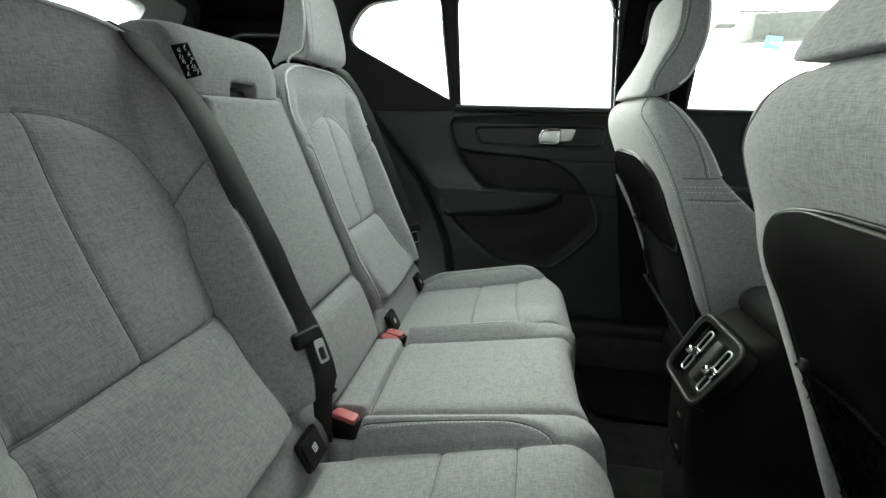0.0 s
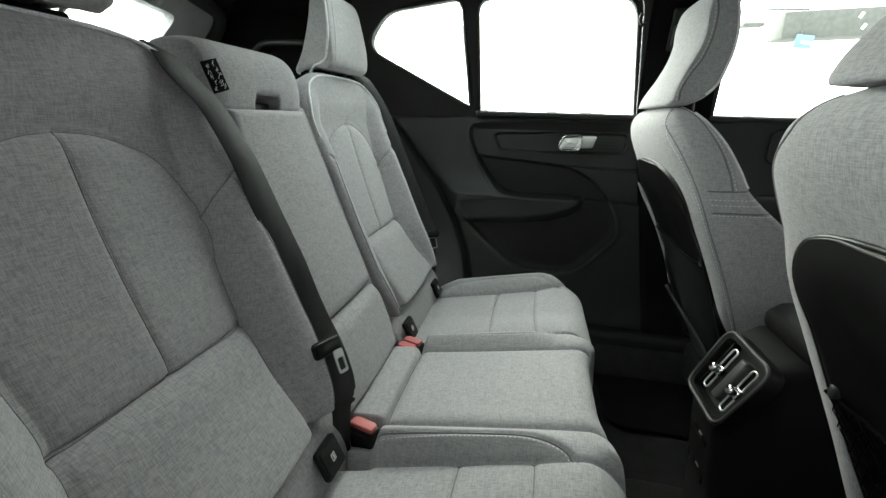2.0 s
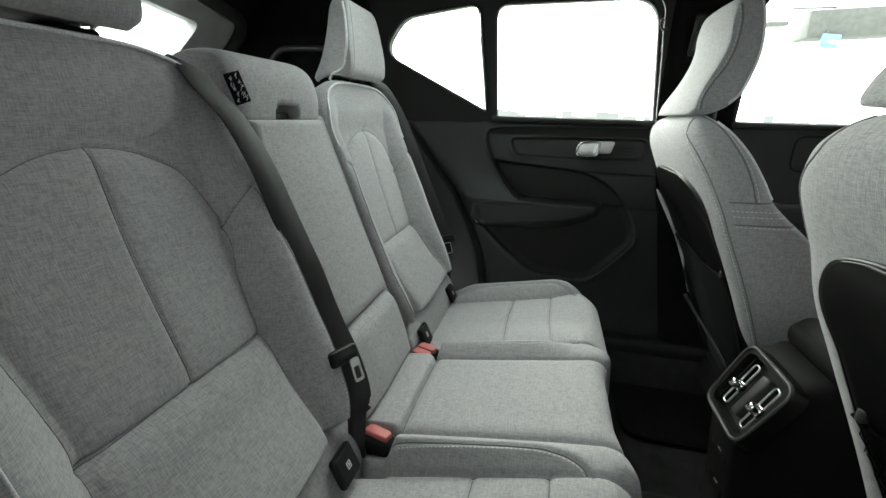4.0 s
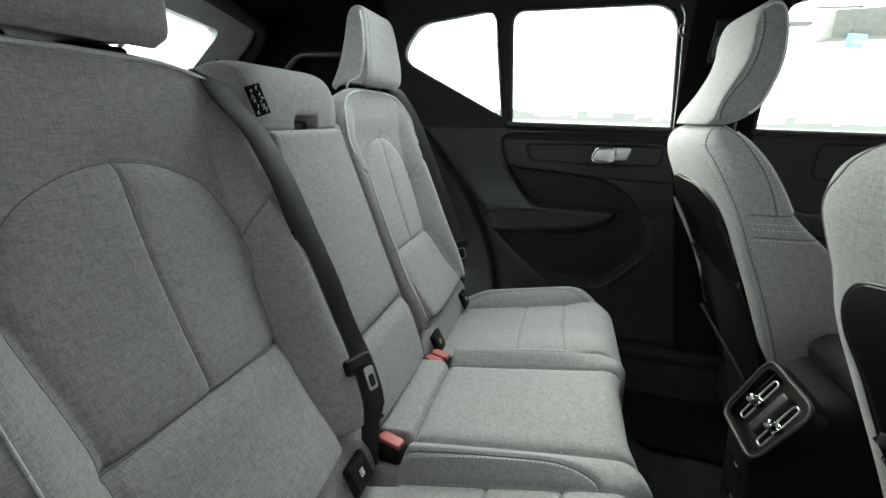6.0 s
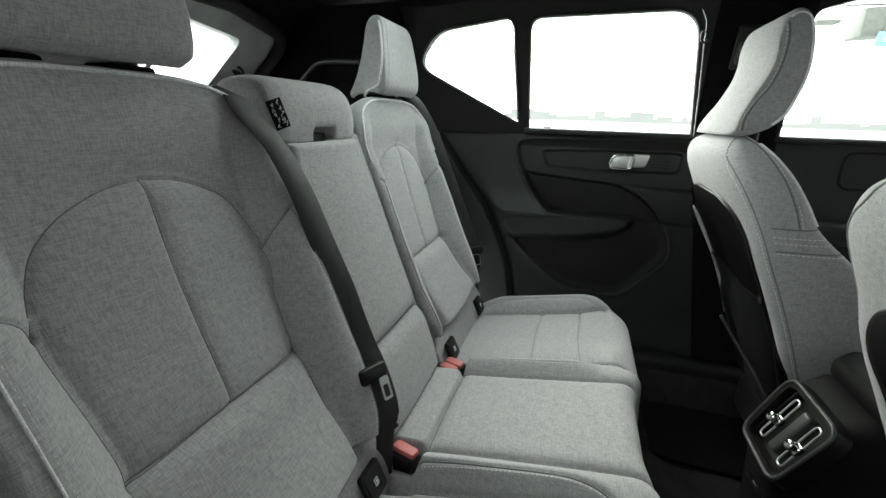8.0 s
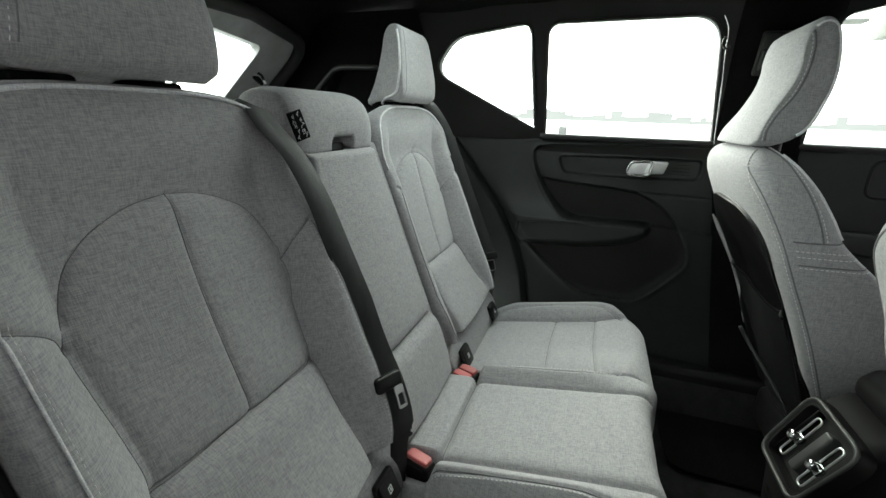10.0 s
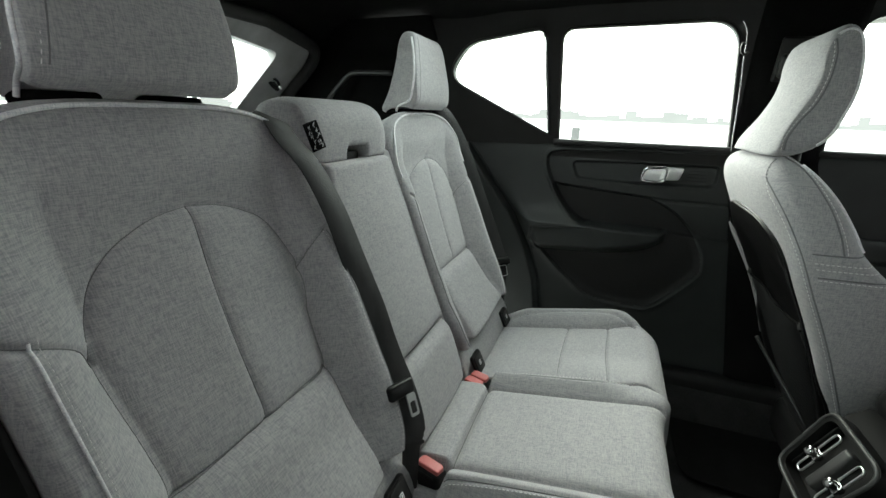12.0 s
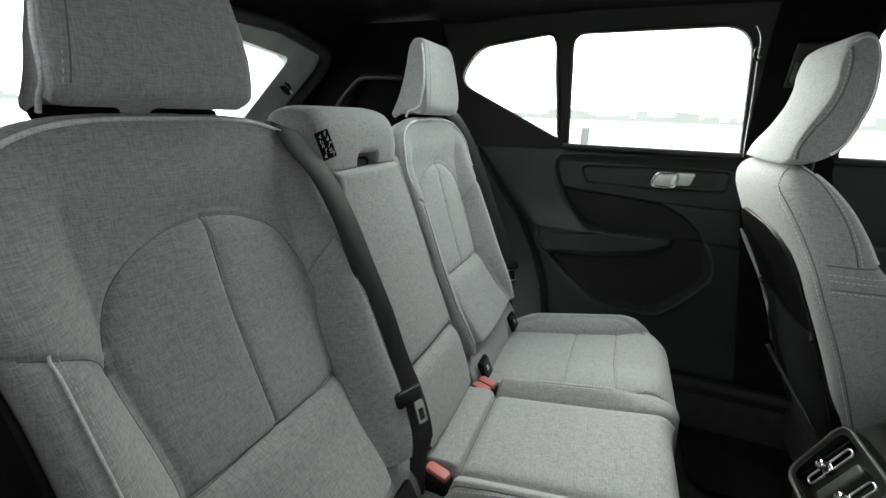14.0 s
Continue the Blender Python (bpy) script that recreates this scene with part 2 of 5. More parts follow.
def dashes(name, pts, mat, parent, step=0.0066, length=0.0046, r=0.0008, lift=(0, 0, 0)):
    """A row of stitches along a curve, joined into one part."""
    p = np.asarray(pts, float) + np.array(lift)
    s = np.concatenate([[0], np.cumsum(np.linalg.norm(np.diff(p, axis=0), axis=1))])
    V, F = [], []
    at = lambda q: np.array([np.interp(q, s, p[:, k]) for k in range(3)])
    q = 0.0
    while q + length < s[-1]:
        a, b = at(q), at(q + length)
        d = (b - a) / (np.linalg.norm(b - a) + 1e-9)
        u = np.cross(d, (0.31, 0.5, 0.81))
        u /= np.linalg.norm(u)
        w = np.cross(d, u)
        o = len(V)
        for c, k in ((a, 0.5), (a + d * length * 0.3, 1), (b - d * length * 0.3, 1), (b, 0.5)):
            V += [c + r * k * u, c + r * k * w, c - r * k * u, c - r * k * w]
        for i in range(3):
            F += [(o + 4 * i + k, o + 4 * i + (k + 1) % 4, o + 4 * i + 4 + (k + 1) % 4, o + 4 * i + 4 + k) for k in range(4)]
        q += step
    return build(name, V, F, mat, parent)


def rounded(size, r, seg=3):
    """A bmesh box with rounded edges, centred at the origin."""
    bm = bmesh.new()
    bmesh.ops.create_cube(bm, size=1)
    bmesh.ops.scale(bm, vec=size, verts=bm.verts)
    bmesh.ops.bevel(bm, geom=bm.edges[:], offset=r, segments=seg, profile=0.5, affect="EDGES", clamp_overlap=True)
    return bm


def put(bm, m):
    bmesh.ops.transform(bm, matrix=m, verts=bm.verts)
    return bm


def prism(outline, depth, r=0.0, seg=2):
    """A bmesh plate: an outline in its x-y plane, thick along z from 0 to depth, its edges rounded."""
    bm = bmesh.new()
    vs = [bm.verts.new((x, y, 0)) for x, y in outline]
    f = bm.faces.new(vs)
    ext = bmesh.ops.extrude_face_region(bm, geom=[f])
    bmesh.ops.translate(bm, vec=(0, 0, depth), verts=[v for v in ext["geom"] if isinstance(v, bmesh.types.BMVert)])
    bmesh.ops.recalc_face_normals(bm, faces=bm.faces[:])
    if r:
        flat = [e for e in bm.edges if abs(e.verts[0].co.z - e.verts[1].co.z) < 1e-6]
        bmesh.ops.bevel(bm, geom=flat, offset=r, segments=seg, profile=0.5, affect="EDGES", clamp_overlap=True)
    return bm


def round_poly(pts, r, n=6):
    """A polygon with rounded corners; r one radius or one for each corner."""
    out = []
    k = len(pts)
    for i in range(k):
        p, a, b = (np.array(pts[j % k], float) for j in (i, i - 1, i + 1))
        rr = r[i] if np.ndim(r) else r
        u, v = (a - p), (b - p)
        lu, lv = np.linalg.norm(u), np.linalg.norm(v)
        u, v = u / lu, v / lv
        half = math.acos(np.clip(np.dot(u, v), -1, 1)) / 2
        d = min(rr / max(math.tan(half), 1e-3), lu * 0.49, lv * 0.49)
        s, e = p + u * d, p + v * d
        for t in np.linspace(0, 1, n):
            out.append(tuple((1 - t) ** 2 * s + 2 * t * (1 - t) * p + t * t * e))
    return out


def pierced(name, outer, holes, place, thick, mat, parent=None, label="", cell=0.03):
    """A sheet with openings that go through it: outlines in (u, v), laid into the world by place(u, v), thick along the vector."""
    bm = bmesh.new()
    edges = []
    for ring in (outer, *holes):
        ring = [tuple(p) for p in ring]
        fine = []
        for a, b in zip(ring, ring[1:] + ring[:1]):
            m = max(1, int(math.dist(a, b) / cell))
            fine += [(a[0] + (b[0] - a[0]) * i / m, a[1] + (b[1] - a[1]) * i / m) for i in range(m)]
        vs = [bm.verts.new((u, v, 0)) for u, v in fine]
        edges += [bm.edges.new((vs[i], vs[(i + 1) % len(vs)])) for i in range(len(vs))]
    bmesh.ops.triangle_fill(bm, edges=edges, use_beauty=True, use_dissolve=False)
    bmesh.ops.recalc_face_normals(bm, faces=bm.faces[:])
    for v in bm.verts:
        v.co = place(v.co.x, v.co.y)
    ext = bmesh.ops.extrude_face_region(bm, geom=bm.faces[:])
    bmesh.ops.translate(bm, vec=thick, verts=[v for v in ext["geom"] if isinstance(v, bmesh.types.BMVert)])
    bmesh.ops.recalc_face_normals(bm, faces=bm.faces[:])
    return part(name, bm, mat, parent, label)


def loft(name, rings, mat, parent=None, label="", flip=False):
    """A closed body through rings of places."""
    R = np.asarray(rings, float)
    n, m = R.shape[:2]
    F = [tuple(f) for f in grid_faces(n, m, 0, True)]
    F += [tuple(range(m))[::-1], tuple((n - 1) * m + k for k in range(m))]
    return build(name, R, F, mat, parent, label, flip=flip)


def pad_loft(name, prof, half, centre, s, mat, parent, shrink, start, bow=0.0):
    """A stuffed pad: a side profile in (x, z) swept across, with rounded ends and flat flanks."""
    mid = prof.mean(0)
    rings = []
    ts = np.concatenate([np.linspace(-1, -0.82, 9), np.linspace(-0.76, 0.76, 24), np.linspace(0.82, 1, 9)])
    steps = [(-1, f) for f in (0.02, 0.2, 0.4, 0.6, 0.8)] + [(t, 1) for t in ts] + [(1, f) for f in (0.8, 0.6, 0.4, 0.2, 0.02)]
    for t, f in steps:
        k = (1 - shrink * np.clip((abs(t) - start) / (1 - start), 0, 1) ** 2.4) * f
        ring = []
        for q in prof:
            x, z = mid + (q - mid) * k
            ring.append((x - (bow * (1 - t * t) if q[0] < mid[0] else 0), s * (centre + t * half(x, z)), z))
        rings.append(ring)
    return loft(name, rings, mat, parent, flip=s > 0)


# ---- ground and distance ----
def ground():
    m, n, l, b = material("wet_concrete", (0.4, 0.4, 0.4), 0.8)
    c = noise_tex(n, l, 0.8, (1, 1, 1), 6.0)
    l.new(ramp(n, l, c, [(0.3, (0.33, 0.33, 0.33)), (0.7, (0.48, 0.48, 0.47))]), b.inputs["Base Color"])
    V = [(-900, -900, -0.62), (900, -900, -0.62), (900, 900, -0.62), (-900, 900, -0.62)]
    tagged(build("ground", V, [(0, 1, 2, 3)], m), "pale grey concrete yard around the car", "ground", "", "structure")


ground()


def added_wall():
    """An unseen wall added to dim and tint the light through the near windows, on the side that the view never turns
    to.
    """
    m, n, l, b = material("mauve_grey_blocker", (0.2, 0.19, 0.2), 0.9)
    c = noise_tex(n, l, 1.5, (1, 1, 1), 6.0)
    l.new(ramp(n, l, c, [(0.3, (0.145, 0.125, 0.145)), (0.7, (0.185, 0.16, 0.185))]), b.inputs["Base Color"])
    root = thing("light_blocker", (0, -1.9, -0.62), "unseen mauve grey wall added to dim and tint light from the near side", "wall", "", "structure")
    part("blocker_body", put(rounded((12, 0.3, 5.2), 0.03, 2), pose(6.05, -2.0, 1.96)), m, root)
    part("blocker_top", put(rounded((12.1, 0.42, 0.09), 0.02, 2), pose(6.05, -2.0, 4.6)), m, root)


added_wall()


def distance():
    """A skyline whose own glow stands in for bright haze, a light canopy front with a blue sign, and a few far posts.
    """
    haze_glow = bpy.data.materials.new("glowing_skyline")
    haze_glow.use_nodes = True
    n, l = haze_glow.node_tree.nodes, haze_glow.node_tree.links
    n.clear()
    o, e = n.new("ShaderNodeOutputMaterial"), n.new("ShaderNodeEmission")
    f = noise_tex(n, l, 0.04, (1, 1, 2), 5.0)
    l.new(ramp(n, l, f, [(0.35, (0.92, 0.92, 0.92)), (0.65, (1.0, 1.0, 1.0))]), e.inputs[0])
    # daylight and haze are put into the skyline as emission
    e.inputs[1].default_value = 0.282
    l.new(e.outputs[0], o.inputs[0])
    V, F = [], []
    rr = random.Random(8)
    t, edge = math.pi * 0.02, 4.0
    while t < math.pi * 0.98:
        wide = rr.uniform(0.006, 0.03)
        edge = rr.uniform(2.2, 5.2) if rr.random() < 0.8 else rr.uniform(6, 9)
        o = len(V)
        for q, h in ((t, -1), (t + wide, -1), (t + wide, edge - rr.uniform(0, 0.8)), (t, edge)):
            V.append((400 * math.cos(q), 400 * math.sin(q), h))
        F.append((o, o + 1, o + 2, o + 3))
        t += wide * rr.uniform(0.7, 1.0)
    tagged(build("backdrop", V, F, haze_glow, flat=True), "self-lit pale town skyline far across the yard", "skyline", "", "structure")

    pale = grained("pale_cladding", 0.10, 0.7, 3, 0.1, (1.0, 1.0, 0.93))
    blue = grained("blue_sign", 0.34, 0.5, 3, 0.1, (0.42, 0.70, 0.92))
    hall = thing("canopy", (5.6, 8.3, -0.62), "pale grey canopy front on a white column", "canopy")
    part("fascia", put(rounded((3.2, 0.5, 0.40), 0.03, 2), pose(5.6, 8.28, 2.27, 0, -2.5, 0)), pale, hall)
    part("column", put(rounded((0.5, 0.4, 3.2), 0.04, 2), pose(7.6, 8.3, 0.95)), grained("white_cladding", 0.55, 0.7, 3, 0.1), hall)
    for lx, lz in ((5.05, 2.33), (5.12, 2.17)):
        part("lamp_strip", put(rounded((0.05, 0.02, 0.09), 0.01, 2), pose(lx, 8.02, lz, 0, 25, 0)), WHITE, hall, "small white lamp")
    sign = thing("sign", (4.33, 8.0, 1.86), "small blue and white sign board hung from the canopy", "sign")
    part("board", put(rounded((0.26, 0.04, 0.20), 0.012, 2), pose(4.33, 8.0, 1.95, 0, 6, 0)), blue, sign)
    part("emblem", put(rounded((0.17, 0.02, 0.05), 0.012, 2), pose(4.37, 7.975, 1.93, 0, 10, 0)), WHITE, sign)
    part("bracket", put(rounded((0.03, 0.03, 0.12), 0.01, 2), pose(4.28, 8.02, 2.06)), pale, sign)
    part("lamp_case", put(rounded((0.30, 0.2, 0.22), 0.01, 2), pose(3.56, 8.1, 2.33)), WHITE, hall, "pale lamp box")
    part("lamp_arm", put(rounded((0.9, 0.03, 0.03), 0.008, 2), pose(3.95, 8.2, 2.46)), pale, hall)
    part("lamp_foot", put(rounded((0.31, 0.2, 0.05), 0.01, 2), pose(3.56, 8.09, 2.21)), pale, hall)
    post = thing("post", (-0.98, 15, -0.62), "short grey concrete bollard on the yard", "bollard")
    part("shaft", put(rounded((0.26, 0.26, 1.06), 0.02, 2), pose(-0.98, 15, -0.10)), grained("grey_concrete", 0.09, 0.8, 20, 0.3), post)
    for px, py, ln, hgt in ((34, 38, 4.4, 1.5), (42, 33, 4.5, 1.5), (52, 40, 5.2, 2.1)):
        van = thing("parked_car", (px, py, -0.62), "pale parked car far across the yard", "car", "parked cars")
        part("body", put(rounded((ln, 1.8, hgt * 0.55), 0.2, 3), pose(px, py, -0.4 + hgt * 0.3)), pale, van)
        part("cabin", put(rounded((ln * 0.6, 1.6, hgt * 0.5), 0.25, 3), pose(px - 0.2, py, -0.4 + hgt * 0.7)), grained("car_glass", 0.10, 0.3, 3, 0.0), van)
        for q in (-0.3, 0.3):
            part("wheel", put(rounded((0.62, 0.2, 0.62), 0.2, 3), pose(px + q * ln, py - 0.85, -0.31)), RUBBER, van)


distance()

# ---- the cabin's shell ----
def glass_y(x, z):
    """The far side's window surface: it leans in upwards and tapers in to the rear."""
    return 0.728 - 0.27 * (z - 0.65) - 0.20 * max(0.0, 0.04 - x) - 0.05 * max(0, 0.04 - x) ** 2


DOOR_WIN = round_poly([(0.078, 0.640), (0.068, 0.934), (0.470, 0.941), (0.517, 0.640)], [0.006, 0.032, 0.075, 0.006], 9)
QUARTER = round_poly([(0.050, 0.660), (0.026, 0.937), (-0.178, 0.900), (-0.244, 0.812)], [0.008, 0.03, 0.09, 0.05], 9)
FRONT_WIN = round_poly([(0.715, 0.64), (0.700, 0.93), (0.80, 0.955), (1.15, 0.90), (1.45, 0.66)], [0.006, 0.03, 0.08, 0.1, 0.03], 8)


# unseen near window, cropped to limit the light on the near backrest
NEAR_LIGHT_WIN = round_poly([(0.078, 0.612), (0.068, 0.955), (0.320, 0.958), (0.335, 0.612)], [0.006, 0.03, 0.03, 0.006], 8)


def side_wall(s):
    """One side's inner trim above the belt, with its window openings."""
    far = s > 0
    root = thing("side_trim", (0, s * 0.7, 0.64), "charcoal moulded pillar trim framing the car's side windows", "trim", "", "structure")
    outer = [(-0.30, 0.632), (0.052, 0.632), (0.062, 0.60), (0.62, 0.60), (1.55, 0.60), (1.55, 0.68), (1.2, 0.93), (0.85, 1.0), (0.4, 1.0), (-0.2, 0.965), (-0.30, 0.95)]
    place = lambda u, v: Vector((u, s * (glass_y(u, v) - 0.012), v))
    holes = [DOOR_WIN, QUARTER, FRONT_WIN] if far else [NEAR_LIGHT_WIN, QUARTER, FRONT_WIN]
    pierced("pillar_trim", outer, holes, place, Vector((0, s * 0.03, 0)), TRIM_DARK, root)
    panes = [(DOOR_WIN, "window_pane"), (QUARTER, "quarter_pane"), (FRONT_WIN, "front_pane")] if far else [(NEAR_LIGHT_WIN, "window_pane"), (QUARTER, "quarter_pane"), (FRONT_WIN, "front_pane")]
    for ring, nm in panes:
        cx, cz = np.mean(ring, axis=0)
        big = [(cx + (x - cx) * 1.02, cz + (z - cz) * 1.02) for x, z in ring]
        pierced(nm, big, [], lambda u, v: Vector((u, s * (glass_y(u, v) + 0.006), v)), Vector((0, s * 0.004, 0)), GLASS, root, "clear side window glass").visible_shadow = False
    if far:
        for ring in (DOOR_WIN, QUARTER):
            pts = [(x, glass_y(x, z) - 0.014, z) for x, z in ring]
            tube("window_seal", pts, 0.004, RUBBER, root, "black rubber window seal", 6, True)
        edge = spline([(0.022, 0.925), (0.026, 0.90), (0.036, 0.80), (0.046, 0.69), (0.045, 0.672), (0.038, 0.670)], 24)
        tube("bright_moulding", [(px - 0.0045, glass_y(px, pz) - 0.004, pz) for px, pz in edge], 0.0016, CHROME, root, "thin bright moulding beside the quarter glass", 6)
    return root


side_wall(1)
side_wall(-1)


def rear_door(s):
    """The closed rear door's lining: one moulded sheet with its armrest, recesses and pocket."""
    root = thing("door_1" if s > 0 else "door_2", (0.25, s * 0.71, 0.1), "closed rear car door lined in charcoal moulded trim", "door", "", "structure")
    x = np.linspace(-0.29, 0.64, 360)
    z = np.linspace(-0.16, 0.643, 320)
    X, Z = np.meshgrid(x, z)
    Y = 0.716 - 0.012 * smooth(0.3, 0.0, Z) - 0.02 * smooth(0.02, -0.2, X)
    inside = lambda ring, w: signed(X, Z, ring, w)
    # rounded sill under the glass
    Y += 0.010 * smooth(0.626, 0.643, Z) ** 2
    # upper inlay, set back, its edge sweeping down from the belt into the armrest
    sweep = spline([(0.054, 0.600), (0.056, 0.572), (0.074, 0.526), (0.104, 0.476), (0.142, 0.432), (0.182, 0.411), (0.24, 0.408)], 36)
    inlay = [(0.64, 0.631), (0.50, 0.630), (0.25, 0.624), (0.096, 0.617), (0.064, 0.612)] + [tuple(p) for p in sweep] + [(0.64, 0.395)]
    Y += 0.014 * inside(inlay, 0.0035)
    edge = [(0.64, 0.631), (0.50, 0.630), (0.25, 0.624), (0.096, 0.617), (0.064, 0.612)] + [tuple(p) for p in sweep]
    Y -= 0.0035 * np.exp(-((gap(X, Z, edge) - 0.006) / 0.005) ** 2) * (1 - inside(inlay, 0.002))
    # pull recess with the release
    pull = round_poly([(0.124, 0.588), (0.31, 0.595), (0.508, 0.597), (0.504, 0.543), (0.31, 0.538), (0.143, 0.541)], [0.012, 0.05, 0.016, 0.02, 0.05, 0.02], 7)
    Y += 0.010 * inside(pull, 0.003)
    Y -= 0.0018 * np.exp(-((gap(X, Z, pull + pull[:1]) - 0.004) / 0.0035) ** 2) * (1 - inside(pull, 0.002))
    Y += groove(X, Z, [(0.080, 0.520), (0.096, 0.517), (0.242, 0.506), (0.328, 0.500), (0.396, 0.495), (0.529, 0.494), (0.64, 0.489)], 0.005, 0.003, 0.0, 0.01)
    # dark panel with its rounded outline below the line
    pocket = [tuple(p) for p in spline([(0.02, 0.345), (0.052, 0.318), (0.113, 0.260), (0.153, 0.227), (0.212, 0.183), (0.266, 0.169), (0.359, 0.166), (0.398, 0.175), (0.445, 0.216), (0.501, 0.282), (0.510, 0.314), (0.500, 0.361), (0.468, 0.416), (0.424, 0.460), (0.367, 0.491), (0.321, 0.499), (0.242, 0.505), (0.10, 0.515)], 80)]
    ring = pocket + [tuple(p) for p in sweep[12:]] + [(0.16, 0.40), (0.03, 0.39)]
    Y += groove(X, Z, pocket[:58], 0.004, 0.0035, -0.005, 0.012)
    Y += 0.014 * inside(ring, 0.004)
    rear = [(-0.22, 0.66), (-0.165, 0.592), (-0.106, 0.508), (-0.035, 0.415), (0.015, 0.32), (0.055, 0.21), (0.12, -0.16)]
    off = X - np.interp(Z, [q[1] for q in rear[::-1]], [q[0] for q in rear[::-1]])
    # slender armrest that grows out of the rear panel and ends in a rounded tip
    top = 0.409 + 0.012 * smooth(0.05, -0.05, X)
    low = np.interp(X, [-0.05, 0.05, 0.22, 0.32, 0.37, 0.405], [0.322, 0.328, 0.336, 0.352, 0.370, 0.394])
    reach = 0.058 * smooth(0.412, 0.385, X) * (0.72 + 0.28 * smooth(0.40, 0.10, X)) * smooth(-0.005, 0.06, off)
    up = np.clip((top - Z) / 0.012, 0, 1)
    down = np.clip((Z - low + 0.020) / 0.034, 0, 1)
    # the rear panel flows into the armrest's top
    behind = np.clip(1 - inside(inlay + [(0.64, 0.2), (0.2, 0.2)], 0.004), 0, 1)
    flow = smooth(0.24, 0.12, X) * behind
    above = np.clip(Z - top, 0, 1)
    ledge = np.where(Z <= top, np.sqrt(1 - (1 - up) ** 2) * (1 - flow) + flow, flow * np.exp(-above / 0.040))
    Y -= reach * ledge * np.sin(down * math.pi / 2)
    # body side beyond the door's rear edge
    Y -= 0.024 * smooth(0.006, -0.014, off) * smooth(0.645, 0.56, Z)
    Y += groove(X, Z, rear, 0.012, 0.005, 0.0, 0.01)
    P = np.stack([X, s * Y, Z], -1)
    xc, zc = (X[:-1, :-1] + X[1:, 1:]) / 2, (Z[:-1, :-1] + Z[1:, 1:]) / 2
    ids = np.zeros(xc.shape, int)
    under = np.interp(xc, [-0.05, 0.05, 0.22, 0.32, 0.37, 0.405], [0.322, 0.328, 0.336, 0.352, 0.370, 0.394])
    ids[(signed(xc, zc, ring, 0.001) > 0.5) & ((zc < under - 0.018) | (zc > 0.411) | (xc > 0.412))] = 1
    ids[signed(xc, zc, pull, 0.001) > 0.5] = 2
    split(P, ids, {0: "door_lining", 1: "pocket_panel", 2: "pull_recess"}, TRIM, root, flip=s < 0, labels={1: "black pocket panel below the armrest"})
    for o in root.children:
        if o.name.startswith("pocket_panel"):
            o.data.materials[0] = TRIM_DARK
    Q = P + np.array([0, s * 0.03, 0])
    rim(P, Q, "door_core", TRIM_DARK, root, flip=s < 0)
    belt = [(x0, s * 0.704, 0.645) for x0 in np.linspace(0.066, 0.6, 30)]
    tube("belt_seal", belt, 0.008, RUBBER, root, "black belt line seal", 10)
    if s < 0:
        return root
    # chrome release lever in its cup
    face = pose(0.372, 0.727, 0.568, 90, 0, 0)
    lever = prism(round_poly([(-0.010, -0.014), (0.002, 0.022), (0.050, 0.023), (0.040, -0.011)], [0.004, 0.004, 0.005, 0.008], 6), 0.020, 0.004, 4)
    part("door_handle", put(lever, face @ pose(0, 0, 0.004)), STEEL, root, "satin chrome release lever")
    hoop = round_poly([(-0.058, -0.018), (-0.047, 0.018), (0.010, 0.022), (0.003, -0.020)], [0.014, 0.017, 0.012, 0.014], 9)
    dish = part("handle_dish", put(prism(hoop, 0.022, 0.003, 3), face), STEEL, root, "brushed chrome dish")
    tube("handle_frame", [tuple(face @ Vector((px, pz, 0.025))) for px, pz in hoop], 0.0042, CHROME, dish, "satin chrome hoop", 10, True)
    for i in range(5):
        bm = rounded((0.052 - 0.004 * i, 0.002, 0.0016), 0.0006, 1)
        part("grille_bar", put(bm, pose(0.458, 0.733, 0.555 + 0.009 * i)), TRIM_DARK, root)
    return root


def signed(A, B, ring, w):
    """1 inside the ring, 0 outside, with a soft edge of width w."""
    ring = np.asarray(ring, float)
    d = gap(A, B, np.vstack([ring, ring[:1]]))
    n = np.zeros(np.shape(A), bool)
    for (ax, ay), (bx, by) in zip(ring, np.roll(ring, -1, 0)):
        hit = ((ay > B) != (by > B)) & (A < (bx - ax) * (B - ay) / (by - ay + 1e-15) + ax)
        n ^= hit
    return smooth(-w, w, np.where(n, d, -d))


rear_door(1)
# the near door is out of view, added shut to keep light off the near backrest
rear_door(-1)


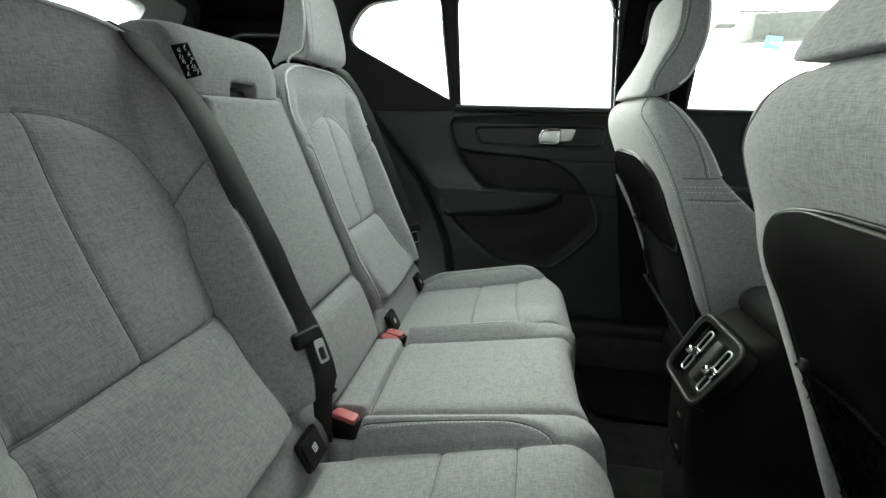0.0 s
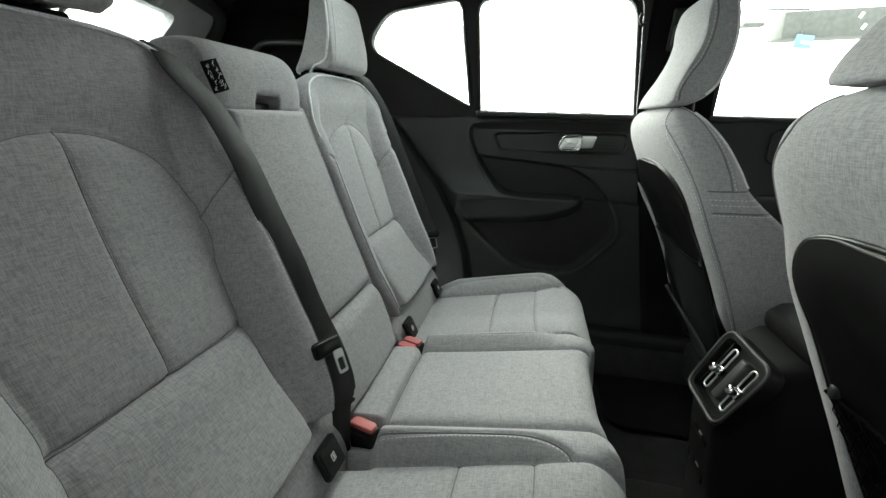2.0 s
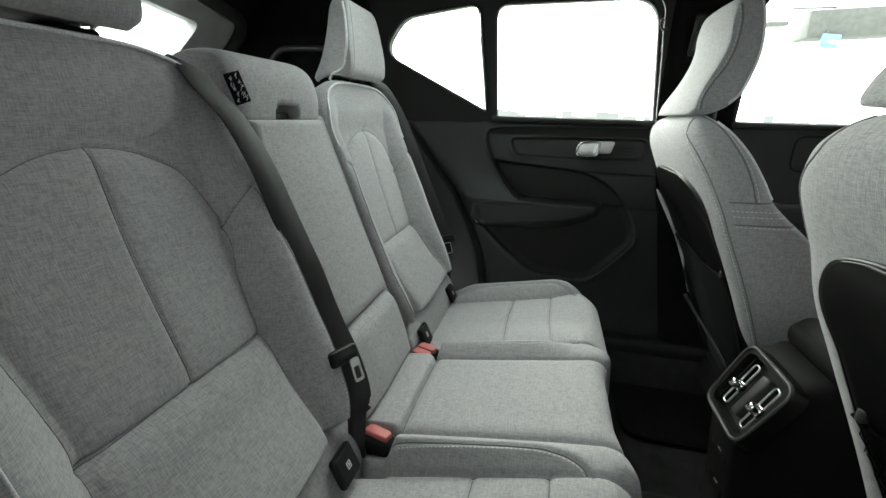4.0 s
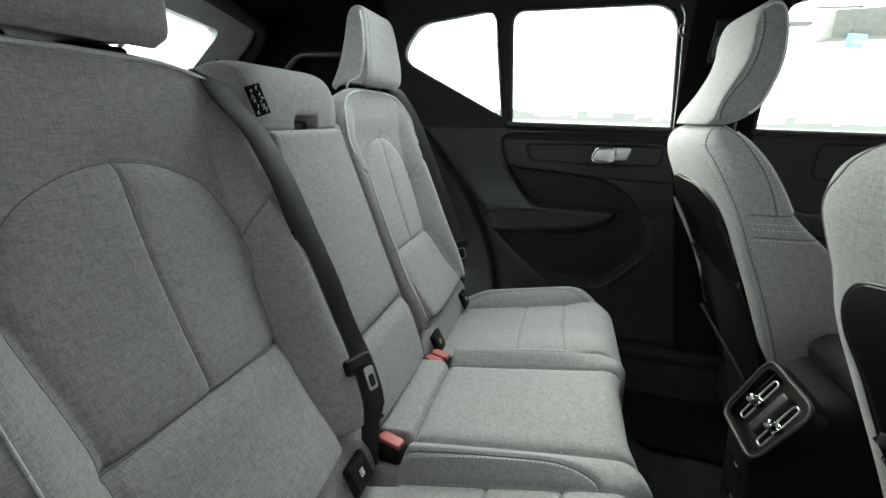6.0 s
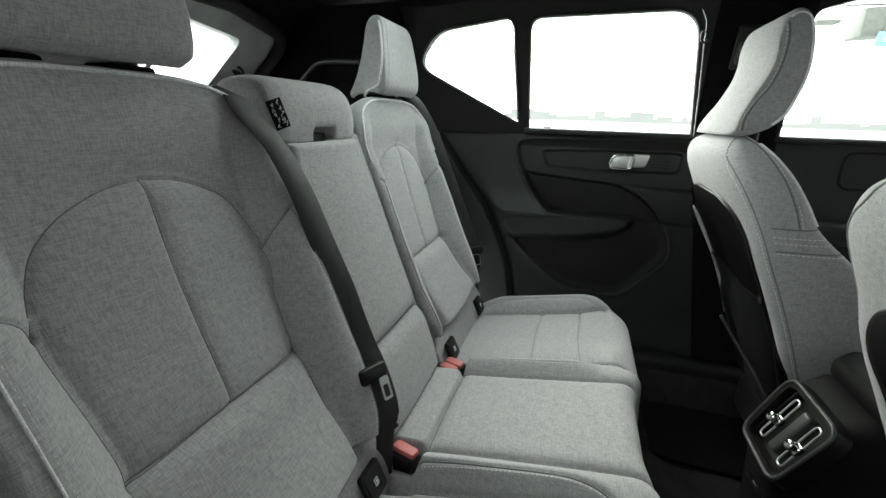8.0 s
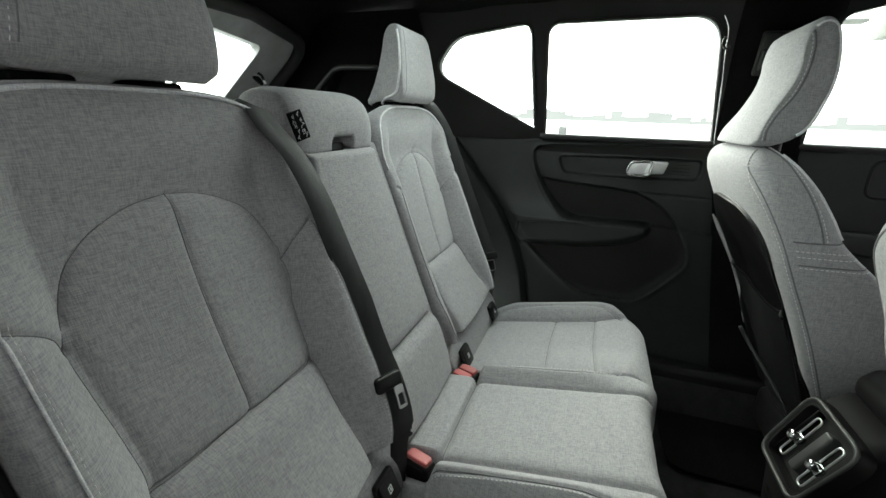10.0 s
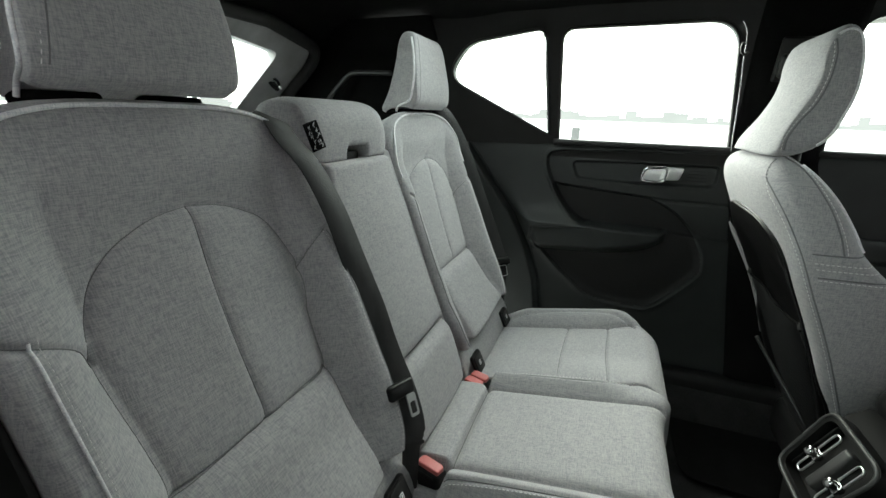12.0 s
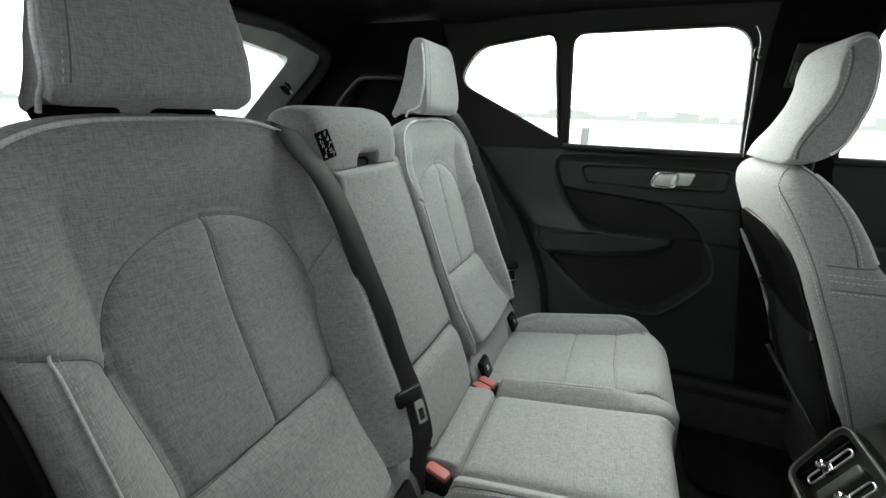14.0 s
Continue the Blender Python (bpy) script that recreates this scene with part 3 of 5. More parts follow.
def shell():
    """Roof lining, floor, sills, dash and tail that close the cabin."""
    x = np.linspace(-0.595, 1.36, 80)
    y = np.linspace(-0.66, 0.66, 70)
    X, Y = np.meshgrid(x, y)
    top = 0.985 + 0.012 * (1 - ((X - 0.3) / 0.9) ** 2)
    # the unseen front end dips low to cut the light from the windscreen
    Z = top - (0.018 + 0.057 * smooth(0.02, -0.25, X)) * np.abs(Y / 0.66) ** 5 - 0.10 * smooth(-0.45, -0.80, X) - 0.28 * smooth(0.9, 1.36, X)
    P = np.stack([X, Y, Z], -1)
    xc, yc = (X[:-1, :-1] + X[1:, 1:]) / 2, (Y[:-1, :-1] + Y[1:, 1:]) / 2
    # out-of-view hole cut in the roof to let light down on the seats
    keep = ~((yc > 0.12) & (yc < 0.38) & (xc > -0.16) & (xc < 0.20)).reshape(-1)
    F = np.vstack([grid_faces(70, 80)[keep][:, ::-1], grid_faces(70, 80)[keep] + 5600])
    V = np.vstack([P.reshape(-1, 3), P.reshape(-1, 3) + np.array([0, 0, 0.03])])
    tagged(build("ceiling", V, F, HEADLINER), "charcoal woven roof lining around an added light opening", "ceiling", "", "structure")
    roof = thing("added_roof_window", (0.11, 0.17, 1.02), "unseen glass roof opening added to light the rear seats", "roof window", "", "structure")
    bm = prism(round_poly([(-0.20, 0.08), (0.24, 0.08), (0.24, 0.42), (-0.20, 0.42)], 0.05, 6), 0.005)
    part("added_roof_pane", put(bm, pose(0, 0, 1.03)), GLASS, roof).visible_shadow = False
    ring = [(px, py, 1.0) for px, py in round_poly([(-0.17, 0.11), (0.21, 0.11), (0.21, 0.39), (-0.17, 0.39)], 0.03, 6)]
    tube("added_roof_frame", ring, 0.02, TRIM_DARK, roof, "black frame of the added roof opening", 8, True)

    fx = np.linspace(0.02, 1.5, 120)
    fy = np.linspace(-0.72, 0.72, 110)
    X, Y = np.meshgrid(fx, fy)
    Z = -0.135 + 0.10 * smooth(0.60, 0.66, np.abs(Y)) + 0.10 * smooth(0.16, 0.10, np.abs(Y)) * smooth(0.3, 0.5, X)
    Z += 0.003 * np.sin(X * 21) * np.cos(Y * 17)
    P = np.stack([X, Y, Z], -1)
    fl = thing("floor", (0.5, 0, -0.135), "black carpeted floor of the rear footwell", "floor", "", "structure")
    split(P, np.zeros((109, 119)), {0: "carpet"}, CARPET, fl)
    rim(P, P - np.array([0, 0, 0.03]), "floor_pan", TRIM_DARK, fl)

    for s in (1, -1):
        mat = thing("floor_mat", (0.62, s * 0.54, -0.13), "black ribbed carpet floor mat in the footwell", "floor mat", "floor mats")
        shape = round_poly([(-0.12, s * -0.16), (0.26, s * -0.175), (0.26, s * 0.15), (-0.13, s * 0.15)][::s], 0.05, 8)
        part("mat_top", put(prism(shape, 0.010, 0.003), pose(0.62, s * 0.54, -0.131)), FELT, mat)
        tube("mat_edge", [(0.62 + px, s * 0.54 + py, -0.122) for px, py in shape], 0.004, FELT, mat, "black bound edge", 6, True)
        sill = thing("sill", (0.3, s * 0.69, -0.03), "black moulded sill trim along the floor", "trim", "", "structure")
        bm = rounded((1.0, 0.09, 0.12), 0.02, 4)
        part("sill_cover", put(bm, pose(0.45, s * 0.70, -0.06)), TRIM_DARK, sill)

    low = thing("wall_side", (0.9, 0.72, 0.2), "dark front door lining beyond the front seats", "door", "", "structure")
    for s in (1, -1):
        bm = rounded((0.85, 0.03, 0.78), 0.012, 3)
        part("front_door_lining", put(bm, pose(1.125, s * 0.715, 0.255)), TRIM, low)
        bm = rounded((0.6, 0.05, 0.06), 0.02, 4)
        part("front_armrest", put(bm, pose(1.05, s * 0.69, 0.42)), TRIM, low)
        pts = [(x0, s * 0.705, 0.647) for x0 in np.linspace(0.70, 1.5, 20)]
        tube("front_belt_seal", pts, 0.009, RUBBER, low, "", 8)
    ring = [(1.02 + px, 0.698, 0.595 + pz) for px, pz in round_poly([(-0.16, -0.06), (-0.16, 0.03), (0.3, 0.03), (0.3, -0.06)], 0.025, 6)]
    tube("pull_outline", ring, 0.004, TRIM_DARK, low, "", 6, True)

    dash = thing("dashboard", (1.45, 0, 0.3), "black dashboard that closes the front of the cabin", "dashboard", "", "structure")
    bm = rounded((0.35, 1.42, 0.72), 0.08, 5)
    part("dash_body", put(bm, pose(1.52, 0, 0.24)), TRIM_DARK, dash)

    # tail: cargo sides, tailgate frame and glass
    tail = thing("wall_rear", (-0.8, 0, 0.5), "dark tailgate lining around the rear window", "tailgate", "", "structure")
    rake = lambda v: -0.62 - 0.95 * (0.90 - v)
    outer = [(-0.66, -0.1), (0.66, -0.1), (0.66, 0.92), (0.55, 0.965), (0.2, 0.985), (-0.2, 0.985), (-0.55, 0.965), (-0.66, 0.92)]
    glass = round_poly([(-0.36, 0.60), (0.36, 0.60), (0.41, 0.855), (0.20, 0.874), (-0.20, 0.874), (-0.41, 0.855)], [0.05, 0.05, 0.022, 0.1, 0.1, 0.022], 7)
    seal = round_poly([(-0.49, 0.56), (0.49, 0.56), (0.555, 0.875), (0.30, 0.912), (-0.30, 0.912), (-0.555, 0.875)], [0.06, 0.06, 0.07, 0.2, 0.2, 0.07], 9)
    on_rake = lambda u, v: Vector((rake(v) if v > 0.55 else rake(0.55), u, v))
    pierced("tailgate_lining", seal, [glass], on_rake, Vector((-0.03, 0, 0)), PILLAR, tail)
    pierced("tailgate_surround", outer, [seal], on_rake, Vector((-0.03, 0, 0)), HEADLINER, tail, "dark lining around the tailgate opening")
    pierced("rear_pane", glass, [], lambda u, v: Vector((rake(v) - 0.012, u, v)), Vector((-0.004, 0, 0)), GLASS, tail, "clear rear window glass").visible_shadow = False
    tube("tailgate_seal", [(rake(v) + 0.02, u, v) for u, v in seal], 0.017, RUBBER, tail, "thick black tailgate seal", 10, True)
    for s in (1, -1):
        side = thing("cargo_side", (-0.5, s * 0.58, 0.4), "black cargo side lining behind the rear seats", "trim", "", "structure")
        U, Z = np.meshgrid(np.linspace(0, 1, 110), np.linspace(-0.1, 0.955, 130))
        end = -0.62 - 0.95 * (0.90 - np.maximum(Z, 0.55))
        X = -0.262 + U * (end + 0.262)
        start = np.array([[glass_y(-0.262, max(0.6, q)) - 0.016] for q in Z[:, 0]])
        Y = start + (0.572 - start) * smooth(-0.262, -0.42, X) - 0.05 * smooth(0.87, 0.97, Z)
        bay = round_poly([(-0.66, 0.60), (-0.535, 0.812), (-0.36, 0.815), (-0.36, 0.60)], [0.02, 0.03, 0.02, 0.02], 7)
        Y += 0.035 * signed(X, Z, bay, 0.006) + groove(X, Z, [(-0.75, 0.858), (-0.45, 0.850), (-0.25, 0.852)], 0.004, 0.004, 0, 0.01)
        P = np.stack([X, s * Y, Z], -1)
        split(P, np.zeros((129, 109)), {0: "cargo_panel"}, FELT, side, flip=s > 0)
        rim(P, P + np.array([0, s * 0.02, 0]), "panel_core", FELT, side, flip=s > 0)
        ring = spline([(-0.64, 0.70), (-0.612, 0.748), (-0.552, 0.805), (-0.53, 0.816), (-0.50, 0.819), (-0.40, 0.818)], 40)
        tube("storage_rim", [(px, s * 0.568, pz) for px, pz in ring], 0.0075, GRAPHITE, side, "", 8)
    cargo = thing("cargo_floor", (-0.6, 0, 0.1), "black cargo floor behind the rear seats", "floor", "", "structure")
    part("cargo_board", put(rounded((0.8, 1.2, 0.03), 0.01, 2), pose(-0.58, 0, 0.10)), CARPET, cargo)
    # tailgate hook
    hook = thing("coat_hook", (-0.742, 0.452, 0.772), "small dark plastic hook with a pale tip on the rear pillar", "hook")
    lean = pose(rake(0.775) + 0.006, 0.452, 0.775, 0, -43, 0)
    oval = [(0.013 * math.cos(q), 0.026 * math.sin(q)) for q in np.linspace(0, 2 * math.pi, 24, endpoint=False)]
    part("hook_base", put(prism(oval, 0.008, 0.003), lean @ pose(0, 0, 0, 90, 0, 90)), TRIM_DARK, hook)
    tube("hook_arm", [tuple(lean @ Vector(q)) for q in spline([(0.008, 0, 0.010), (0.018, 0, 0.006), (0.022, 0, -0.008), (0.018, 0, -0.020)], 14)], 0.004, GLOSS, hook)
    part("hook_tip", put(rounded((0.006, 0.006, 0.012), 0.002, 3), lean @ pose(0.017, 0, -0.026)), WHITE, hook, "pale rounded tip")


shell()

def b_pillar(s):
    root = thing("pillar", (0.6, s * 0.66, 0.6), "black centre pillar trim between the doors", "pillar", "", "structure")
    ring = []
    for zz in np.linspace(-0.05, 0.98, 24):
        yy = glass_y(0.6, max(zz, 0.63)) - 0.030 - 0.012 * float(smooth(0.66, 0.60, zz))
        w = 0.097
        c = 0.602 + 0.06 * max(0, 0.9 - max(zz, 0.5)) + 0.16 * max(0, 0.62 - zz)
        ring.append([(c - w, s * (yy + 0.05), zz), (c - w, s * (yy + 0.012), zz), (c - w + 0.015, s * yy, zz), (c + w - 0.015, s * yy, zz), (c + w, s * (yy + 0.012), zz), (c + w, s * (yy + 0.05), zz)])
    loft("pillar_cover", ring, FELT, root, flip=s < 0)
    if s > 0:
        adj = thing("belt_guide", (0.585, 0.62, 0.85), "black plastic belt height adjuster on the pillar", "seat belt guide")
        part("guide_slot", put(rounded((0.085, 0.014, 0.095), 0.006, 3), pose(0.592, 0.625, 0.852, 15, 0, 0)), TRIM_DARK, adj)
        part("guide_cover", put(rounded((0.070, 0.026, 0.050), 0.008, 4), pose(0.590, 0.618, 0.838, 15, 0, 0)), TRIM_DARK, adj)
        part("webbing", put(rounded((0.047, 0.002, 0.26), 0.0008, 1), pose(0.60, 0.628, 0.71, 12, 0, 0)), WEB, adj)
        # the bright reflection along the door gap, built as a chrome bead
        edge = thing("door_gap_shine", (0.49, 0.64, 0.75), "thin chrome bead standing in for the shine along the door gap", "seal", "", "structure")
        tube("shine_bead", spline([(0.466, 0.614, 0.934), (0.479, 0.621, 0.913), (0.485, 0.632, 0.89), (0.488, 0.64, 0.86), (0.497, 0.655, 0.80), (0.513, 0.685, 0.665), (0.517, 0.695, 0.64)], 40), 0.0015, CHROME, edge)
        hk = thing("grab_hook", (0.483, 0.618, 0.872), "small black plastic clothes hook", "hook")
        tube("hook_loop", spline([(0.483, 0.632, 0.887), (0.476, 0.615, 0.886), (0.474, 0.61, 0.872), (0.482, 0.612, 0.862), (0.489, 0.616, 0.868)], 16), 0.003, GLOSS, hk)


b_pillar(1)
b_pillar(-1)


# ---- rear seat ----
BACK = table([(0.10, 0.020), (0.14, 0.008), (0.17, 0.0), (0.235, -0.030), (0.30, -0.064), (0.372, -0.098), (0.48, -0.139), (0.60, -0.174), (0.66, -0.187), (0.72, -0.200), (0.80, -0.215)])
MID = 0.325
EDGE = 0.206


def backrest(s):
    """An outer rear backrest: lower and upper inserts, shoulder panel and two side bolsters."""
    root = thing("rear_bench", (-0.06, s * MID, 0.2), "grey woven wool rear backrest with sewn panels and pale piping", "car seat", "rear backrests")
    nv, nu = 330, 240
    lo, hi, knee = 0.224, 0.713, 0.575
    lean = 0.009  # the sewn arch sits this much towards the car's middle
    v = np.concatenate([np.linspace(lo, 0.66, 280)[:-1], 0.66 + (hi - 0.66) * np.sin(np.linspace(0, 1, nv - 279) * math.pi / 2)])
    u = np.linspace(-1, 1, nu)
    u = np.sign(u) * (1 - (1 - np.abs(u)) ** 1.25)
    U, Z = np.meshgrid(u, v)
    half = EDGE * (1 - np.clip((Z - knee) / (hi - knee), 0, 1) ** 3.4) ** (1 / 3.4)
    half = np.maximum(half, 0.06) - 0.008 * smooth(0.32, 0.22, Z)
    swell = table([(0.20, 0.168), (0.232, 0.180), (0.27, 0.191), (0.31, 0.198), (0.379, 0.202), (0.444, 0.202), (0.50, 0.201), (0.545, 0.201), (0.60, 0.206), (0.72, 0.206)])(Z) / EDGE
    A = np.where(U > 0, 0.91, swell) * U * half
    side = (1 - np.abs(U)) * half
    d = np.minimum(side, np.minimum((Z - lo) * 1.6, (hi - Z) * 1.0))
    r = np.where(Z > 0.54, 0.016, 0.014)
    round_off = np.where(d < r, r - np.sqrt(np.clip(r * r - (r - d) ** 2, 0, None)), 0)
    wide = table([(0.20, 0.155), (0.25, 0.147), (0.30, 0.135), (0.366, 0.119), (0.42, 0.121), (0.46, 0.126), (0.503, 0.130), (0.545, 0.117), (0.575, 0.098), (0.594, 0.066)])
    slim = table([(0.20, 0.112), (0.25, 0.115), (0.30, 0.116), (0.366, 0.119), (0.42, 0.121), (0.46, 0.126), (0.503, 0.130), (0.545, 0.117), (0.575, 0.098), (0.594, 0.066)])
    arc = [(wide(q), q) for q in np.linspace(0.207, 0.59, 40)]
    cap = [tuple(p) for p in spline([(wide(0.578), 0.578), (0.066, 0.594), (0.034, 0.605), (0, 0.609)], 12)]
    right = [p for p in arc if p[1] < 0.575] + cap
    left = [(-slim(q), q) for q in np.linspace(0.207, 0.59, 40) if q < 0.575] + [(-a, b) for a, b in cap]
    line = [(a - lean, b) for a, b in right + left[::-1][1:]]
    crease = [(-slim(q) - lean, q) for q in np.linspace(0.207, 0.45, 20)]
    split_line = [(-0.119 - lean, 0.366), (-lean, 0.368), (0.119 - lean, 0.366)]
    mid_line = spline([(-lean, 0.609), (0.002 - lean, 0.5), (-lean, 0.368)], 40)
    bol = {k: [tuple(p) for p in spline([(k * 0.130 - lean, 0.503), (k * 0.138 - lean, 0.520), (k * 0.152 - lean * 0.6, 0.535), (k * 0.172, 0.548), (k * 0.188, 0.555)], 14)] for k in (1, -1)}
    X = BACK(Z)
    inner = signed(A, Z, line, 0.012)
    # side bolsters that stand proud of the inserts and run up into the shoulders
    proud = table([(0.18, 0.012), (0.215, 0.027), (0.25, 0.038), (0.32, 0.045), (0.44, 0.045), (0.50, 0.040), (0.55, 0.034), (0.60, 0.024), (0.65, 0.011), (0.70, 0.0), (0.75, 0.0)])(Z)
    crest = np.where(U > 0, 0.165, np.interp(Z, [0.22, 0.26, 0.34, 0.45, 0.55, 0.7], [0.180, 0.182, 0.188, 0.188, 0.178, 0.185]))
    foot = np.where(Z < 0.52, np.where(U > 0, wide(np.clip(Z, 0.27, 0.52)), slim(np.clip(Z, 0.2, 0.52))) - 0.006, 0.122)
    rise = np.clip((np.abs(A + lean) - foot) / (crest + np.where(U > 0, lean, -lean) - foot), 0, 1)
    X = X + proud * np.sin(rise * math.pi / 2) ** 1.25
    X = X + 0.009 * smooth(0.60, 0.66, Z) * (1 - inner)
    X = X + 0.006 * inner * np.cos(np.clip((A + lean) / 0.13, -1, 1) * math.pi / 2)
    X = X + inner * np.where(Z < 0.367, 0.011 * (1 - np.exp(-np.clip(0.367 - Z, 0, 1) / 0.012)) + 0.014 * smooth(0.33, 0.235, Z), -0.003 * np.exp(-np.clip(Z - 0.367, 0, 1) / 0.03))
    X -= round_off
    X -= groove(A, Z, line, 0.0022, 0.0026, 0.003, 0.013)
    X -= groove(A, Z, crease, 0.003, 0.006, 0.002, 0.016)
    X -= groove(A, Z, split_line, 0.004, 0.003, 0.003, 0.012)
    X -= groove(A, Z, mid_line, 0.0018, 0.0022, 0.0014, 0.010)
    for k in (1, -1):
        X -= groove(A, Z, bol[k], 0.0035, 0.003, 0.002, 0.010)
    nz = np.array([[noise.noise((a * 14, b * 14, 3 * s)) for a, b in zip(ra, rb)] for ra, rb in zip(A[::5, ::5], Z[::5, ::5])])
    nz = np.repeat(np.repeat(nz, 5, 0), 5, 1)[:nv, :nu]
    for _ in range(6):
        nz = (nz + np.roll(nz, 1, 0) + np.roll(nz, -1, 0) + np.roll(nz, 1, 1) + np.roll(nz, -1, 1)) / 5
    X += 0.0014 * nz
    P = np.stack([X, s * (MID + A), Z], -1)
    Q = np.stack([BACK(Z) - 0.085 + 0.02 * (1 - np.sqrt(np.clip(1 - U * U, 0, 1))), s * (MID + A), Z - 0.03 * smooth(0.5, 0.71, Z)], -1)
    ac, zc = (A[:-1, :-1] + A[1:, 1:]) / 2, (Z[:-1, :-1] + Z[1:, 1:]) / 2
    ins = signed(ac, zc, line, 0.0008) > 0.5
    cut = np.where(ac > 0, np.interp(ac, [p[0] for p in bol[1]], [p[1] for p in bol[1]]), np.interp(-ac, [-p[0] for p in bol[-1]], [p[1] for p in bol[-1]]))
    ids = np.where(ins, np.where(zc < 0.367, 1, np.where(ac < -lean, 2, 3)), np.where((zc < cut) & (np.abs(ac) > 0.08), np.where(ac < 0, 4, 5), 0))
    split(P, ids, {0: "shoulder_panel", 1: "lower_insert", 2: "upper_insert", 3: "upper_insert", 4: "side_bolster", 5: "side_bolster"}, FABRIC, root, flip=s > 0)
    rim(P, Q, "back_cover", FABRIC, root, flip=s > 0)

    def surf(a, b):
        i = int(np.clip(np.searchsorted(v, b) - 1, 0, nv - 2))
        k = np.clip((b - v[i]) / (v[i + 1] - v[i]), 0, 1)
        return float((1 - k) * np.interp(a, A[i], X[i]) + k * np.interp(a, A[i + 1], X[i + 1]))

    on = lambda q, lift=0.0: [(surf(p, z) + lift, s * (MID + p), z) for p, z in q]
    tube("seam", on(spline(line[::3], 220)), 0.0005, SEAM_SHADE, root, "", 5)
    tube("seam", on(spline(split_line, 60)), 0.0006, SEAM_SHADE, root, "", 5)
    tube("seam", on(mid_line), 0.0006, SEAM_SHADE, root, "", 5)
    for k in (1, -1):
        tube("seam", on(bol[k][:-2]), 0.0006, SEAM_SHADE, root, "", 5)
    # pale piping over the shoulders and along the bolsters
    th = np.linspace(0.02, math.pi - 0.02, 120)
    bend = lambda q: np.sign(q) * np.abs(q) ** (2 / 3.4)
    ring = list(zip((EDGE - 0.008) * np.where(np.cos(th) > 0, 0.91, 1.0) * bend(np.cos(th)), knee + (hi - 0.0045 - knee) * np.sin(th) ** (2 / 3.4)))
    tube("piping", on(ring, 0.0018), 0.0023, PIPING, root, "pale grey piping", 6)
    for k in (1, -1):
        top = lambda b: k * float(np.interp(b, [0.235, 0.26, 0.34, 0.45, 0.55], [0.158, 0.161, 0.164, 0.164, 0.164] if k > 0 else [0.166, 0.178, 0.192, 0.192, 0.180]))
        ridge = [(top(b), b) for b in np.linspace(0.549, 0.235, 60)]
        if k > 0:
            tube("bolster_piping", on(ridge, 0.0006), 0.0013, PIPING, root, "pale grey piping", 6)
        else:
            tube("bolster_seam", on(ridge, 0.0002), 0.0008, SEAM_SHADE, root, "", 6)
        dashes("stitching", on([(p - 0.0055 * k, b) for p, b in ridge], 0.0006), STITCH, root, 0.0058, 0.003, 0.0003)
    # black sheet over the outer flank, up to the shoulder
    front = lambda z: float(np.interp(z, [0.2, 0.25, 0.5, 0.55, 0.6], [0.0, 0.024, 0.024, 0.012, -0.006]))
    cover = [(float(BACK(z)) + (front(z) if e > 0 else -0.09), z) for e, zs in ((1, np.linspace(0.20, 0.60, 14)), (-1, np.linspace(0.60, 0.20, 14))) for z in zs]
    part("flank_sheet", put(prism(cover, 0.006, 0.002), pose(0, s * (MID + 0.91 * EDGE) + (0.007 if s > 0 else -0.001), 0, 90, 0, 0)), TRIM_DARK, root, "black sheet over the backrest's outer flank")
    return root


def lower_strip():
    """The upholstered roll between backrests and cushion, which carries the anchor flaps."""
    for s in (1, -1):
        root = thing("seat_roll", (0, s * 0.33, 0.18), "grey woven wool roll below the rear backrest", "car seat", "rear seat rolls")
        rings = []
        for a in np.concatenate([np.linspace(0.122, 0.134, 6), np.linspace(0.15, 0.49, 30), np.linspace(0.505, 0.52, 5)]):
            e = min(1, (a - 0.119) / 0.015, (0.53 - a) / 0.03)
            k = math.sqrt(max(0.05, 1 - (1 - e) ** 2))
            rings.append([(-0.029 + 0.040 * k * math.copysign(abs(math.cos(t)) ** 0.8, math.cos(t)) - 0.30 * 0.060 * k * math.sin(t), s * a, 0.165 + 0.060 * k * math.copysign(abs(math.sin(t)) ** 0.8, math.sin(t))) for t in np.linspace(0, 2 * math.pi, 28, endpoint=False)])
        loft("roll_cover", rings, FABRIC, root, flip=s < 0)
        tube("seam", [(r[5][0], r[5][1], r[5][2]) for r in rings[5:-5]], 0.0007, SEAM_SHADE, root, "", 5)


